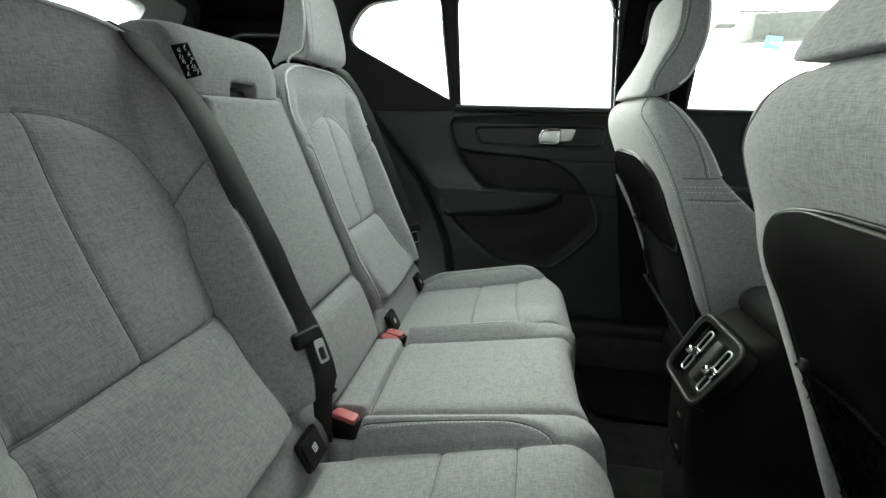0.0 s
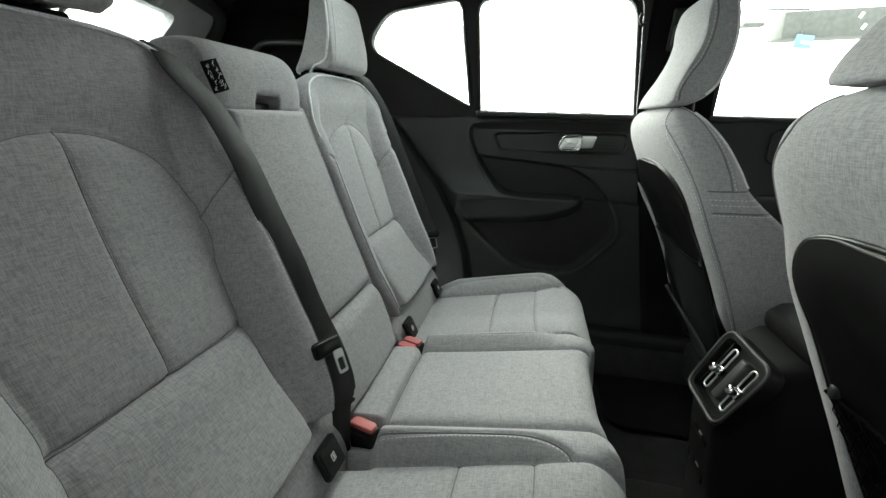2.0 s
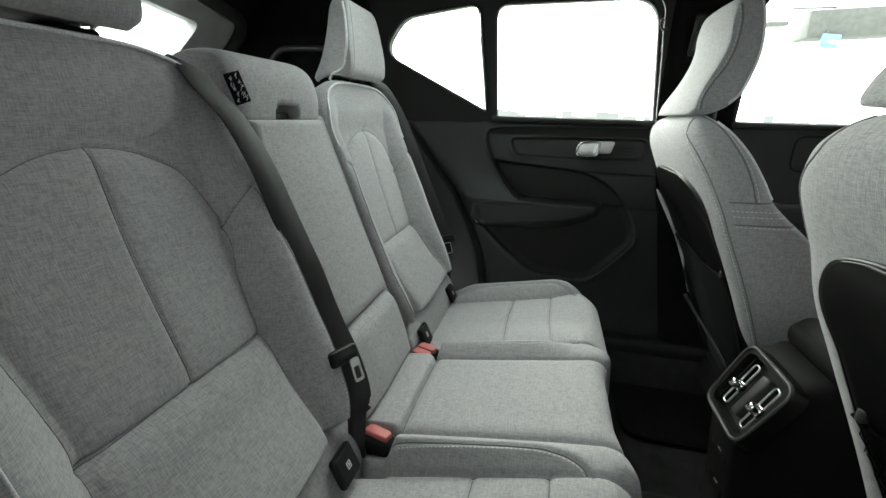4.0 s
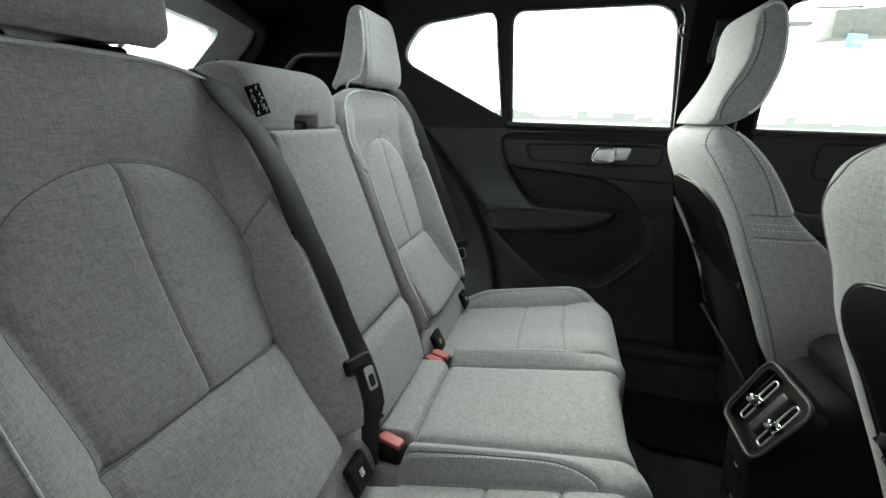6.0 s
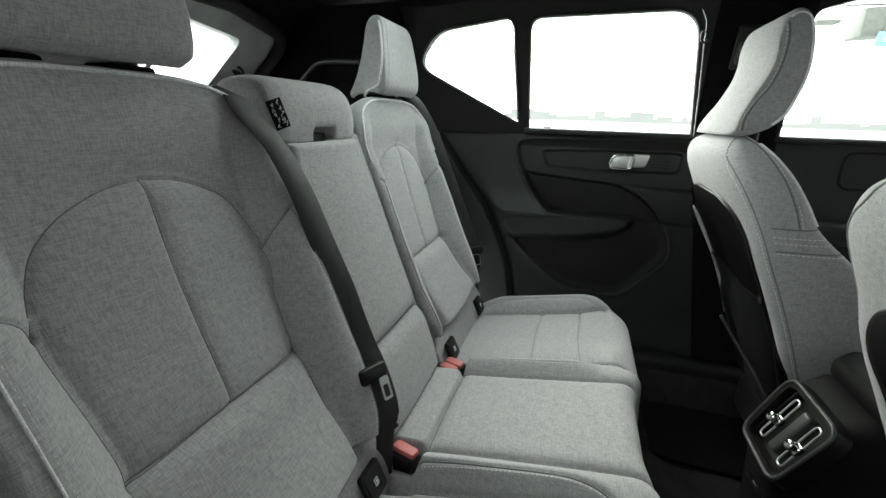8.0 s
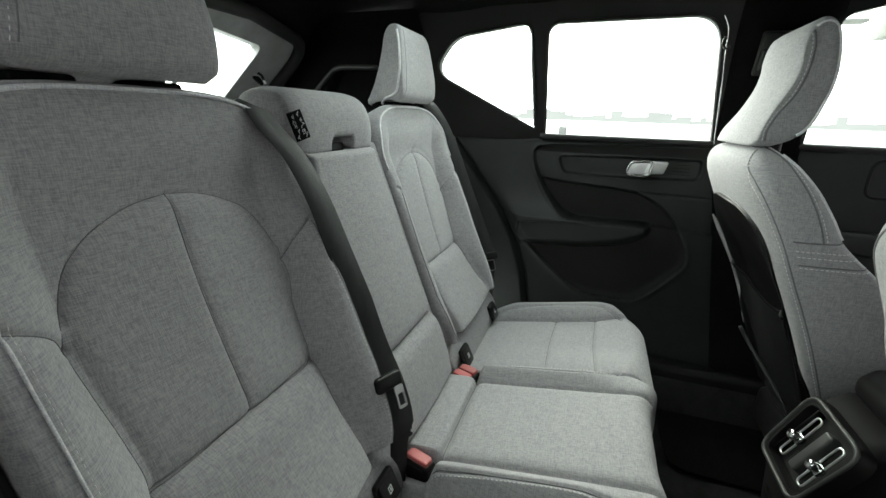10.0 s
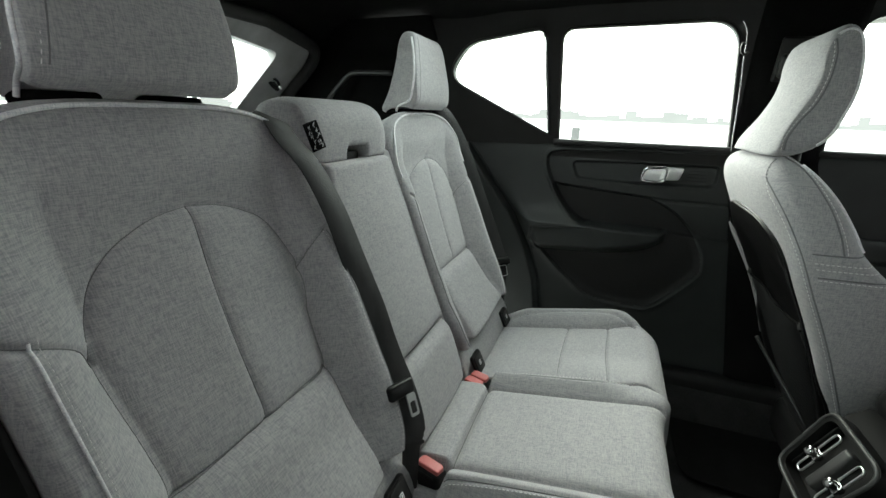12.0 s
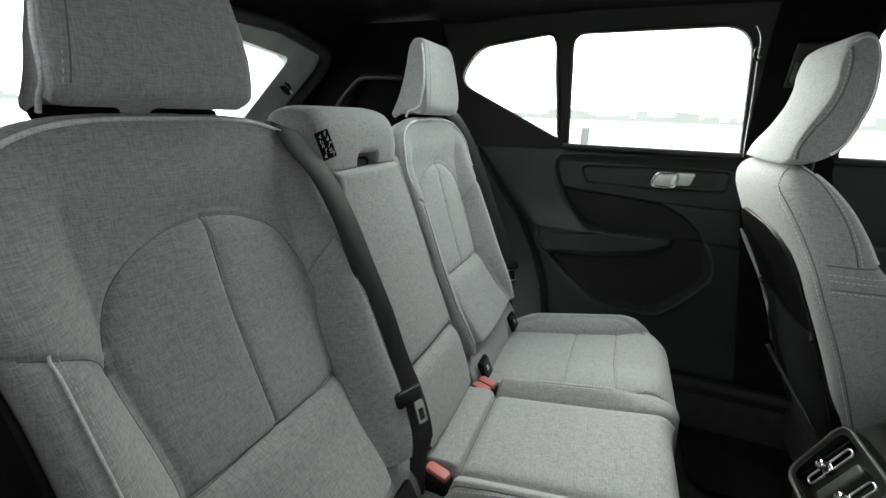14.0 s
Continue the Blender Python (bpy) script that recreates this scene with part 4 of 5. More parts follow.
def centre_backrest():
    root = thing("centre_bench", (-0.1, 0, 0.2), "grey woven wool centre backrest with fold down armrest", "car seat")
    nv, nu = 170, 80
    lo, hi = 0.185, 0.634
    v = np.linspace(lo, hi, nv)
    u = np.linspace(-1, 1, nu)
    u = np.sign(u) * (1 - (1 - np.abs(u)) ** 1.3)
    U, Z = np.meshgrid(u, v)
    half = table([(0.18, 0.116), (0.32, 0.112), (0.48, 0.098), (0.634, 0.086)])(Z)
    half = np.where(U < 0, table([(0.18, 0.116), (0.32, 0.115), (0.45, 0.120), (0.57, 0.121), (0.634, 0.103)])(Z), half)
    A = U * half
    d = np.minimum((1 - np.abs(U)) * half, np.minimum((hi - Z) * 1.2, Z - lo))
    r = 0.012
    X = BACK(Z) + table([(0.18, 0.004), (0.25, 0.020), (0.317, 0.032), (0.40, 0.040), (0.66, 0.040)])(Z) - 0.008 * smooth(0.5, 0.64, Z) + 0.004 * (1 - U * U)
    X -= np.where(d < r, r - np.sqrt(np.clip(r * r - (r - d) ** 2, 0, None)), 0)
    X += np.where(Z < 0.3175, 0.010 * (1 - np.exp(-np.clip(0.3175 - Z, 0, 1) / 0.010)), 0)
    X -= groove(A, Z, [(-0.12, 0.317), (0.12, 0.318)], 0.008, 0.0036, 0.005, 0.012)
    P = np.stack([X, A, Z], -1)
    Q = np.stack([BACK(Z) - 0.07, A, Z - 0.01], -1)
    zc = (Z[:-1, :-1] + Z[1:, 1:]) / 2
    split(P, np.where(zc < 0.3175, 1, 0), {0: "armrest_pad", 1: "lower_pad"}, FABRIC, root, flip=True)
    rim(P, Q, "back_cover", FABRIC, root, flip=True)
    st = [(float(BACK(b)) + 0.034 - 0.008 * float(smooth(0.5, 0.64, b)), k * (float(np.interp(b, [0.32, 0.63], [0.112, 0.086])) - 0.006), b) for k in (1,) for b in np.linspace(0.62, 0.33, 40)]
    dashes("stitching", st, STITCH, root)
    tube("seam", [(float(BACK(0.3175)) + 0.0265, q, 0.3175) for q in np.linspace(-0.105, 0.105, 20)], 0.0007, SEAM_SHADE, root, "", 5)
    # the recessed grey side flanks beside it
    for s in (1, -1):
        bm = rounded((0.05, 0.03, 0.46), 0.008, 3)
        part("flank", put(bm, pose(-0.115, s * 0.112, 0.42, 0, -21, 0)), FABRIC, root)


def centre_head():
    root = thing("centre_head_restraint", (-0.19, -0.01, 0.64), "low grey woven wool centre head restraint with a printed tag", "head restraint")
    rings = []
    prof = [(-0.168, 0.634), (-0.167, 0.660), (-0.172, 0.694), (-0.188, 0.718), (-0.220, 0.7265), (-0.255, 0.725), (-0.275, 0.712), (-0.28, 0.68), (-0.27, 0.642), (-0.22, 0.632)]
    p = spline(prof + prof[:1], 51)[:-1]
    c = p.mean(0)
    for t in np.concatenate([np.linspace(-1, -0.86, 9), np.linspace(-0.80, 0.80, 60), np.linspace(0.86, 1, 9)]):
        k = 1 - 0.16 * (np.clip((abs(t) - 0.66) / 0.34, 0, 1)) ** 2.2 - (0.2 if abs(t) > 0.999 else 0)
        ring = []
        for q in p:
            w = c + (q - c) * k
            # the flanks draw in towards the top
            y = -0.002 + (0.118 - 0.16 * max(0, w[1] - 0.665)) * t
            cut = float(smooth(0.033, 0.026, abs(y - 0.006))) * float(smooth(0.656, 0.646, w[1])) * float(smooth(-0.225, -0.2, w[0]))
            ring.append((w[0] - 0.035 * cut, y, w[1] + 0.016 * cut))
        rings.append(ring)
    loft("pad", rings, FABRIC, root)
    tube("seam", spline([(-0.25, -0.083, 0.7228), (-0.22, -0.083, 0.7245), (-0.191, -0.083, 0.7165), (-0.1755, -0.085, 0.694), (-0.1706, -0.089, 0.660), (-0.1716, -0.089, 0.640)], 40), 0.0007, SEAM_SHADE, root, "", 5)
    bm = rounded((0.02, 0.06, 0.016), 0.004, 2)
    part("release_slot", put(bm, pose(-0.195, 0.006, 0.636)), TRIM_DARK, root, "dark release slot")
    tag = thing("sewn_tag", (-0.165, -0.112, 0.655), "small black fabric tag with pale printed symbols", "tag")
    m = pose(-0.1655, -0.1115, 0.674, 0, 0, -14) @ pose(0, 0, 0, 0, -9, 0) @ pose(0, 0, 0, 16, 0, 0)
    cloth = part("tag_cloth", put(rounded((0.0022, 0.025, 0.040), 0.0008, 2), m), TAG, tag)
    rr = random.Random(4)
    for i in range(5):
        for j in range(2):
            y0, z0 = -0.0055 + 0.011 * j, -0.0145 + 0.0072 * i
            for _ in range(3):
                q = m @ pose(0.0013, y0 + rr.uniform(-0.003, 0.003), z0 + rr.uniform(-0.0022, 0.0022), rr.choice((0, 90, 45, -45)) + rr.uniform(-8, 8), 0, 0)
                part("printed_bar", put(rounded((0.0005, rr.uniform(0.003, 0.006), 0.0007), 0.0002, 1), q), WHITE, cloth)


def cushion():
    """The rear bench cushion, one sheet with its pleats, dividing ridges and side bolsters."""
    root = thing("rear_seat_cushion", (0.2, 0, 0.05), "grey woven wool rear bench cushion with pleated outer seats", "car seat")
    x = np.concatenate([np.linspace(-0.045, 0.33, 190)[:-1], np.linspace(0.33, 0.435, 76)])
    y = np.linspace(-0.565, 0.565, 560)
    X, Y = np.meshgrid(x, y, indexing="ij")
    a = np.abs(Y)
    outer = 0.139 + 0.19 * X - 0.25 * np.clip(X - 0.33, 0, 1) ** 1.6
    outer += (0.004 + 0.062 * X) * smooth(0.32, 0.19, a) * smooth(0.40, 0.34, X)
    centre = 0.172 + 0.165 * X
    crest = centre + 0.016 * smooth(0.37, 0.26, X)
    Z = np.where(a < 0.112, centre + 0.004 * np.cos(a / 0.112 * math.pi / 2), centre + (crest - centre) * smooth(0.112, 0.146, a))
    Z = np.where(a > 0.146, crest + (outer - crest) * smooth(0.146, 0.176, a) ** 0.9, Z)
    Z += 0.008 * np.sin(np.clip((a - 0.175) / 0.29, 0, 1) * math.pi) * smooth(0.36, 0.3, X) * smooth(0, 0.06, X)
    Z += 0.034 * smooth(0.462, 0.505, a) * smooth(-0.04, 0.08, X) * smooth(0.40, 0.28, X)
    # front and outer edges roll over
    front = 0.405 - 0.028 * smooth(0.20, 0.05, a) - 0.10 * smooth(0.42, 0.60, a) ** 1.5
    dist = np.minimum(front - X, (0.556 - a) * 1.0)
    r = 0.038 + 0.012 * smooth(0.12, 0.22, a)
    Z -= np.where(dist < r, r - np.sqrt(np.clip(r * r - (r - np.clip(dist, 0, r)) ** 2, 0, None)), 0)
    Z -= np.where(dist < 0, np.clip(-dist * 14, 0, 0.13), 0)
    k1 = spline([(0.02, 0.111), (0.15, 0.109), (0.30, 0.110), (0.38, 0.113)], 16)
    k2 = [(0.0, 0.172), (0.2, 0.172), (0.36, 0.170), (0.40, 0.168)]
    arc = spline([(0.064, 0.151), (0.09, 0.149), (0.15, 0.147), (0.24, 0.146), (0.29, 0.149), (0.318, 0.157), (0.334, 0.172)], 24)
    bol = spline([(0.0, 0.468), (0.12, 0.468), (0.25, 0.470), (0.32, 0.478), (0.36, 0.492), (0.395, 0.50)], 20)
    arc2 = spline([(0.0, 0.488), (0.1, 0.500), (0.2, 0.505), (0.29, 0.500), (0.33, 0.488), (0.345, 0.476)], 20)
    Z -= groove(X, a, k1, 0.007, 0.0036, 0.004, 0.010) * smooth(0.05, 0.06, X)
    Z -= groove(X, a, k2, 0.007, 0.0036, 0.002, 0.010)
    Z -= groove(X, a, arc, 0.005, 0.003, 0.000, 0.008)
    Z -= groove(X, a, bol, 0.007, 0.0036, 0.003, 0.010)
    Z -= groove(X, a, arc2, 0.007, 0.0036, 0.002, 0.009)
    for q in (0.187, 0.284):
        Z -= groove(X, a, [(q, 0.172), (q - 0.004, 0.32), (q, 0.468)], 0.003, 0.003, 0.0016, 0.012)
    Z -= 0.040 * smooth(0.068, 0.050, X) * smooth(0.106, 0.116, a) * smooth(0.185, 0.172, a)
    pad = smooth(0.066, 0.058, X) * smooth(0.118, 0.108, a)
    Z += 0.010 * pad * (1 - ((X - 0.01) / 0.06) ** 2 * 0.5)
    Z -= groove(X, a, [(0.063, 0.0), (0.063, 0.108)], 0.007, 0.0036, 0.004, 0.010)
    P = np.stack([np.minimum(X, front + 0.004), np.clip(Y, -0.558, 0.558), Z], -1)
    Q = np.stack([np.minimum(X, front), np.clip(Y, -0.55, 0.55), 0.03 + 0 * Z], -1)
    xc, ac, yc = (X[:-1, :-1] + X[1:, 1:]) / 2, (a[:-1, :-1] + a[1:, 1:]) / 2, (Y[:-1, :-1] + Y[1:, 1:]) / 2
    arc_a = np.interp(xc, arc[:, 0], arc[:, 1], left=0.172, right=0.172)
    bol_a = np.interp(xc, bol[:, 0], bol[:, 1])
    out = np.where(ac > bol_a, 6, np.where(xc < 0.187, 3, np.where(xc < 0.284, 4, 5)))
    ids = np.where(ac < 0.11, np.where(xc < 0.063, 1, 0), np.where(ac < np.minimum(arc_a, 0.172), 2, np.where(ac < 0.172, 7, out)))
    ids = ids * 2 + (yc > 0)
    ids[(ac < 0.11)] = ids[(ac < 0.11)] // 2 * 2
    names = {0: "centre_panel", 2: "centre_pad"}
    for k, nm in ((2, "ridge"), (7, "ridge_panel"), (3, "rear_pleat"), (4, "middle_pleat"), (5, "front_pleat"), (6, "side_bolster")):
        names[2 * k], names[2 * k + 1] = nm, nm
    split(P, ids, names, FABRIC, root, flip=True)
    rim(P, Q, "cushion_base", FABRIC, root, flip=True)

    def at(px, py):
        i = int(np.clip(np.searchsorted(x, px) - 1, 0, len(x) - 2))
        k = (px - x[i]) / (x[i + 1] - x[i])
        return float((1 - k) * np.interp(py, y, Z[i]) + k * np.interp(py, y, Z[i + 1]))

    from_line = lambda q, s: [(px, s * pa, at(px, s * pa)) for px, pa in q]
    for s in (1, -1):
        for q in (spline(k1[2:-1], 60), spline(k2, 60), spline(bol[:-2], 60), spline(arc2, 50)):
            tube("seam", from_line(q, s), 0.0007, SEAM_SHADE, root, "", 5)
        for q in (0.187, 0.284):
            tube("seam", from_line(spline([(q, 0.174), (q - 0.004, 0.32), (q, 0.466)], 60), s), 0.0007, SEAM_SHADE, root, "", 5)
    tube("seam", [(0.063, q, at(0.063, q)) for q in np.linspace(-0.106, 0.106, 50)], 0.0007, SEAM_SHADE, root, "", 5)
    for s in (1, -1):
        st = [(px, s * (pa + 0.006), at(px, s * (pa + 0.006)) + 0.0012) for px, pa in arc]
        dashes("stitching", st, STITCH, root, 0.0062, 0.004, 0.0005)
        tube("ridge_seam", [(px, s * pa, at(px, s * pa) + 0.0012) for px, pa in arc], 0.0011, SEAM_SHADE, root, "", 6)


def flap(s, a, z, x, tilt=-25):
    root = thing("anchor_flap", (x, s * a, z), "black plastic child seat anchor flap with a pale symbol", "anchor cover", "anchor flaps")
    m = pose(x, s * a, z, 0, tilt, 0)
    w, h = 0.024, 0.0225
    ring = round_poly([(-w, -h), (w, -h), (w, h), (-w, h)], 0.006, 5)
    part("flap_frame", put(prism(ring, 0.008, 0.002), m @ pose(0.0, 0, 0, 90, 0, 90)), GLOSS, root)
    w, h = w - 0.0035, h - 0.0035
    ring = round_poly([(-w, -h), (w, -h), (w, h), (-w, h)], 0.004, 5)
    door = part("flap_door", put(prism(ring, 0.003, 0.001), m @ pose(0.0075, 0, 0, 90, 0, 90)), TRIM_DARK, root)
    for dy, dz, sy, sz in ((0, 0.0045, 0.008, 0.0014), (0, -0.0045, 0.008, 0.0014), (0.0038, 0, 0.0014, 0.010), (-0.0038, 0, 0.0014, 0.010), (0.0005, 0.0, 0.003, 0.005)):
        part("symbol", put(rounded((0.0008, sy, sz), 0.0002, 1), m @ pose(0.0108, dy, dz)), WHITE, door, "pale printed mark")


def buckle(at, turn, tilt, double=False):
    root = thing("belt_buckle", at, "black belt buckle with a red release button" if not double else "pair of belt buckles with red release buttons", "belt buckle", "buckles")
    d, w = (0.046, 0.046) if double else (0.026, 0.050)
    m = Matrix.Translation(at) @ pose(0, 0, 0, 0, tilt, turn)
    bm = rounded((d, w, 0.075), 0.006, 4)
    for v in bm.verts:
        v.co.y *= 1 - 0.16 * max(0.0, -v.co.z / 0.0375)
    housing = part("housing", put(bm, m @ pose(0, 0, -0.034)), GLOSS, root)
    for k in ((-0.5, 0.5) if double else (0,)):
        h, g = w * 0.42, 0.0095 if double else 0.0098
        pad = round_poly([(-g, -h), (g - 0.004, -h), (g, -h + 0.006), (g, h - 0.006), (g - 0.004, h), (-g, h)], 0.003, 4)
        part("release_button", put(prism(pad, 0.009, 0.0025, 3), m @ pose(k * 0.022, 0, 0.0005)), RED, housing, "red plastic release button")
    part("latch_slot", put(rounded((0.003, w * 0.6, 0.004), 0.001, 2), m @ pose(0.0005 - d / 2, 0, -0.004)), TRIM_DARK, housing, "dark latch slot")


def strap(name, pts, width, across, mat, parent, thick=0.0016):
    """A belt: a flat band along pts, its width along the vectors in across."""
    p, w = np.asarray(pts, float), np.asarray(across, float)
    width = np.broadcast_to(width, len(p))
    t = np.gradient(p, axis=0)
    n = np.cross(t, w)
    n /= np.linalg.norm(n, axis=1)[:, None]
    w = w / np.linalg.norm(w, axis=1)[:, None]
    rings = [[p[i] + w[i] * width[i] / 2 * a + n[i] * thick * b for a, b in ((-1, 0), (-0.96, 0.6), (0, 0.7), (0.96, 0.6), (1, 0), (0.96, -0.6), (0, -0.7), (-0.96, -0.6))] for i in range(len(p))]
    return loft(name, rings, mat, parent)


def belts():
    mid = thing("centre_seat_belt", (-0.1, -0.12, 0.4), "black webbing seat belt hanging beside the centre backrest", "seat belt")
    path = spline([(-0.225, -0.146, 0.690), (-0.190, -0.166, 0.698), (-0.170, -0.164, 0.672), (-0.146, -0.148, 0.635), (-0.124, -0.131, 0.575), (-0.106, -0.123, 0.518), (-0.090, -0.117, 0.468), (-0.075, -0.114, 0.425), (-0.061, -0.114, 0.381), (-0.044, -0.116, 0.342), (-0.023, -0.124, 0.308), (-0.003, -0.136, 0.271), (0.006, -0.146, 0.244), (0.008, -0.150, 0.220), (0.006, -0.152, 0.13)], 80)
    across = spline([(0.1, 1, -0.5), (0.1, 1, -0.3), (0.0, 1, -0.05), (0.0, 1, 0), (0.1, 1, 0), (0.2, 1, 0), (0.3, 1, 0), (0.45, 1, 0), (0.6, 0.95, 0), (0.65, 0.9, 0), (0.65, 0.8, 0.1), (0.75, 0.65, 0.05), (0.85, 0.5, 0), (0.85, 0.5, 0), (0.85, 0.5, 0)], 80)
    strap("webbing", path, table([(0.1, 0.024), (0.215, 0.026), (0.245, 0.036), (0.28, 0.046), (0.8, 0.046)])(path[:, 2]), across, WEB, mid)
    m = pose(-0.019, -0.133, 0.311, 0, -24, -24)
    cover = part("tongue_cover", put(rounded((0.015, 0.048, 0.024), 0.006, 4), m), GLOSS, mid, "black tongue cover")
    plate = round_poly([(-0.008, -0.034), (0.008, -0.034), (0.008, 0.0), (-0.008, 0.0)], 0.004, 5)
    slot = round_poly([(-0.0050, -0.030), (0.0050, -0.030), (0.0050, -0.012), (-0.0050, -0.012)], 0.0025, 5)
    pierced("tongue", plate, [slot], lambda u, v: m @ Vector((0.016, u + 0.004, v - 0.006)), m.to_3x3() @ Vector((0.0022, 0, 0)), TONGUE, cover, "bright steel tongue", 0.01)

    far = thing("outer_seat_belt", (-0.1, 0.54, 0.4), "black webbing seat belt beside the far backrest", "seat belt")
    path = spline([(-0.235, 0.50, 0.735), (-0.205, 0.512, 0.71), (-0.165, 0.535, 0.63), (-0.105, 0.545, 0.48), (-0.045, 0.545, 0.34), (-0.03, 0.545, 0.30), (-0.03, 0.55, 0.16)], 50)
    across = spline([(0.4, 1, 0), (0.5, 0.9, 0.1), (0.6, 0.8, 0.2), (0.7, 0.7, 0.25), (0.7, 0.7, 0.2), (0.7, 0.7, 0.1), (0.7, 0.7, 0)], 50)
    strap("webbing", path, 0.046, across, WEB, far)
    m = pose(-0.026, 0.542, 0.305, 0, -20, -40)
    cover = part("tongue_cover", put(rounded((0.014, 0.056, 0.022), 0.005, 4), m), GLOSS, far, "black tongue cover")
    ring = round_poly([(-0.012, -0.03), (0.012, -0.03), (0.012, 0.0), (-0.012, 0.0)], 0.004, 4)
    tube("tongue", [tuple(m @ Vector((0.003, px, pz - 0.012))) for px, pz in ring], 0.0012, TONGUE, cover, "bright steel tongue", 6, True)


def rear_head(s):
    c = 0.334
    root = thing("rear_head_restraint", (-0.21, s * c, 0.71), "grey woven wool rear head restraint with pale piping", "head restraint", "rear head restraints")
    prof = spline([(-0.180, 0.718), (-0.166, 0.732), (-0.166, 0.77), (-0.173, 0.82), (-0.180, 0.856), (-0.192, 0.871), (-0.214, 0.873), (-0.227, 0.858), (-0.232, 0.82), (-0.241, 0.770), (-0.254, 0.735), (-0.262, 0.715), (-0.250, 0.709), (-0.23, 0.719), (-0.20, 0.721), (-0.180, 0.718)], 61)[:-1]
    half = lambda x, z: 0.096 - 0.16 * max(0, z - 0.77) - min(0.024, 0.40 * max(0, -0.172 - x)) * float(smooth(0.60, 0.76, z))
    pad = pad_loft("pad", prof, half, c, s, FABRIC, root, 0.05, 0.86)
    for k in (1, -1):
        on = lambda q, lift: [(px, s * (c + k * (half(px, pz) + lift)), pz) for px, pz in q]
        pts = spline([(-0.190, 0.860), (-0.181, 0.83), (-0.1745, 0.785), (-0.178, 0.752), (-0.183, 0.738), (-0.195, 0.731), (-0.211, 0.726), (-0.219, 0.719), (-0.222, 0.712)], 60)
        tube("piping", on(pts, 0.0010), 0.0026, PIPING, pad, "pale grey piping", 6)
        fore = np.array(sorted([(z, x) for x, z in prof if x > -0.2]))
        q = [(float(np.interp(z, fore[:, 0], fore[:, 1])), z) for z in np.linspace(0.735, 0.862, 40)]
        edge = lambda z: 0.081 - 0.16 * (z - 0.754)
        if k == s:
            continue
        tube("front_seam", [(px - 0.0002, s * (c + k * edge(pz)), pz) for px, pz in q], 0.0008, SEAM_SHADE, pad, "", 5)
        if s < 0:
            dashes("stitching", [(px - 0.0004, s * (c + k * (edge(pz) + 0.005)), pz) for px, pz in q], STITCH, pad, 0.0066, 0.004, 0.0005)
    for k in (1, -1):
        tube("post", [(-0.215, s * (c + k * 0.060), 0.66), (-0.215, s * (c + k * 0.060), 0.74)], 0.006, STEEL, root, "steel post", 10)
        part("post_guide", put(rounded((0.050, 0.050, 0.014), 0.005, 3), pose(-0.226, s * (c + k * 0.052), 0.711)), TAG, root, "black plastic guide")


for side in (-1, 1):
    backrest(side)
    rear_head(side)
lower_strip()
centre_backrest()
centre_head()
cushion()
flap(-1, 0.203, 0.186, 0.010)
flap(1, 0.183, 0.184, 0.012)
flap(1, 0.452, 0.174, 0.010)
flap(-1, 0.465, 0.176, 0.010)
buckle((0.031, -0.125, 0.176), 74, 2)
buckle((0.032, 0.127, 0.177), 72, -4, True)
belts()


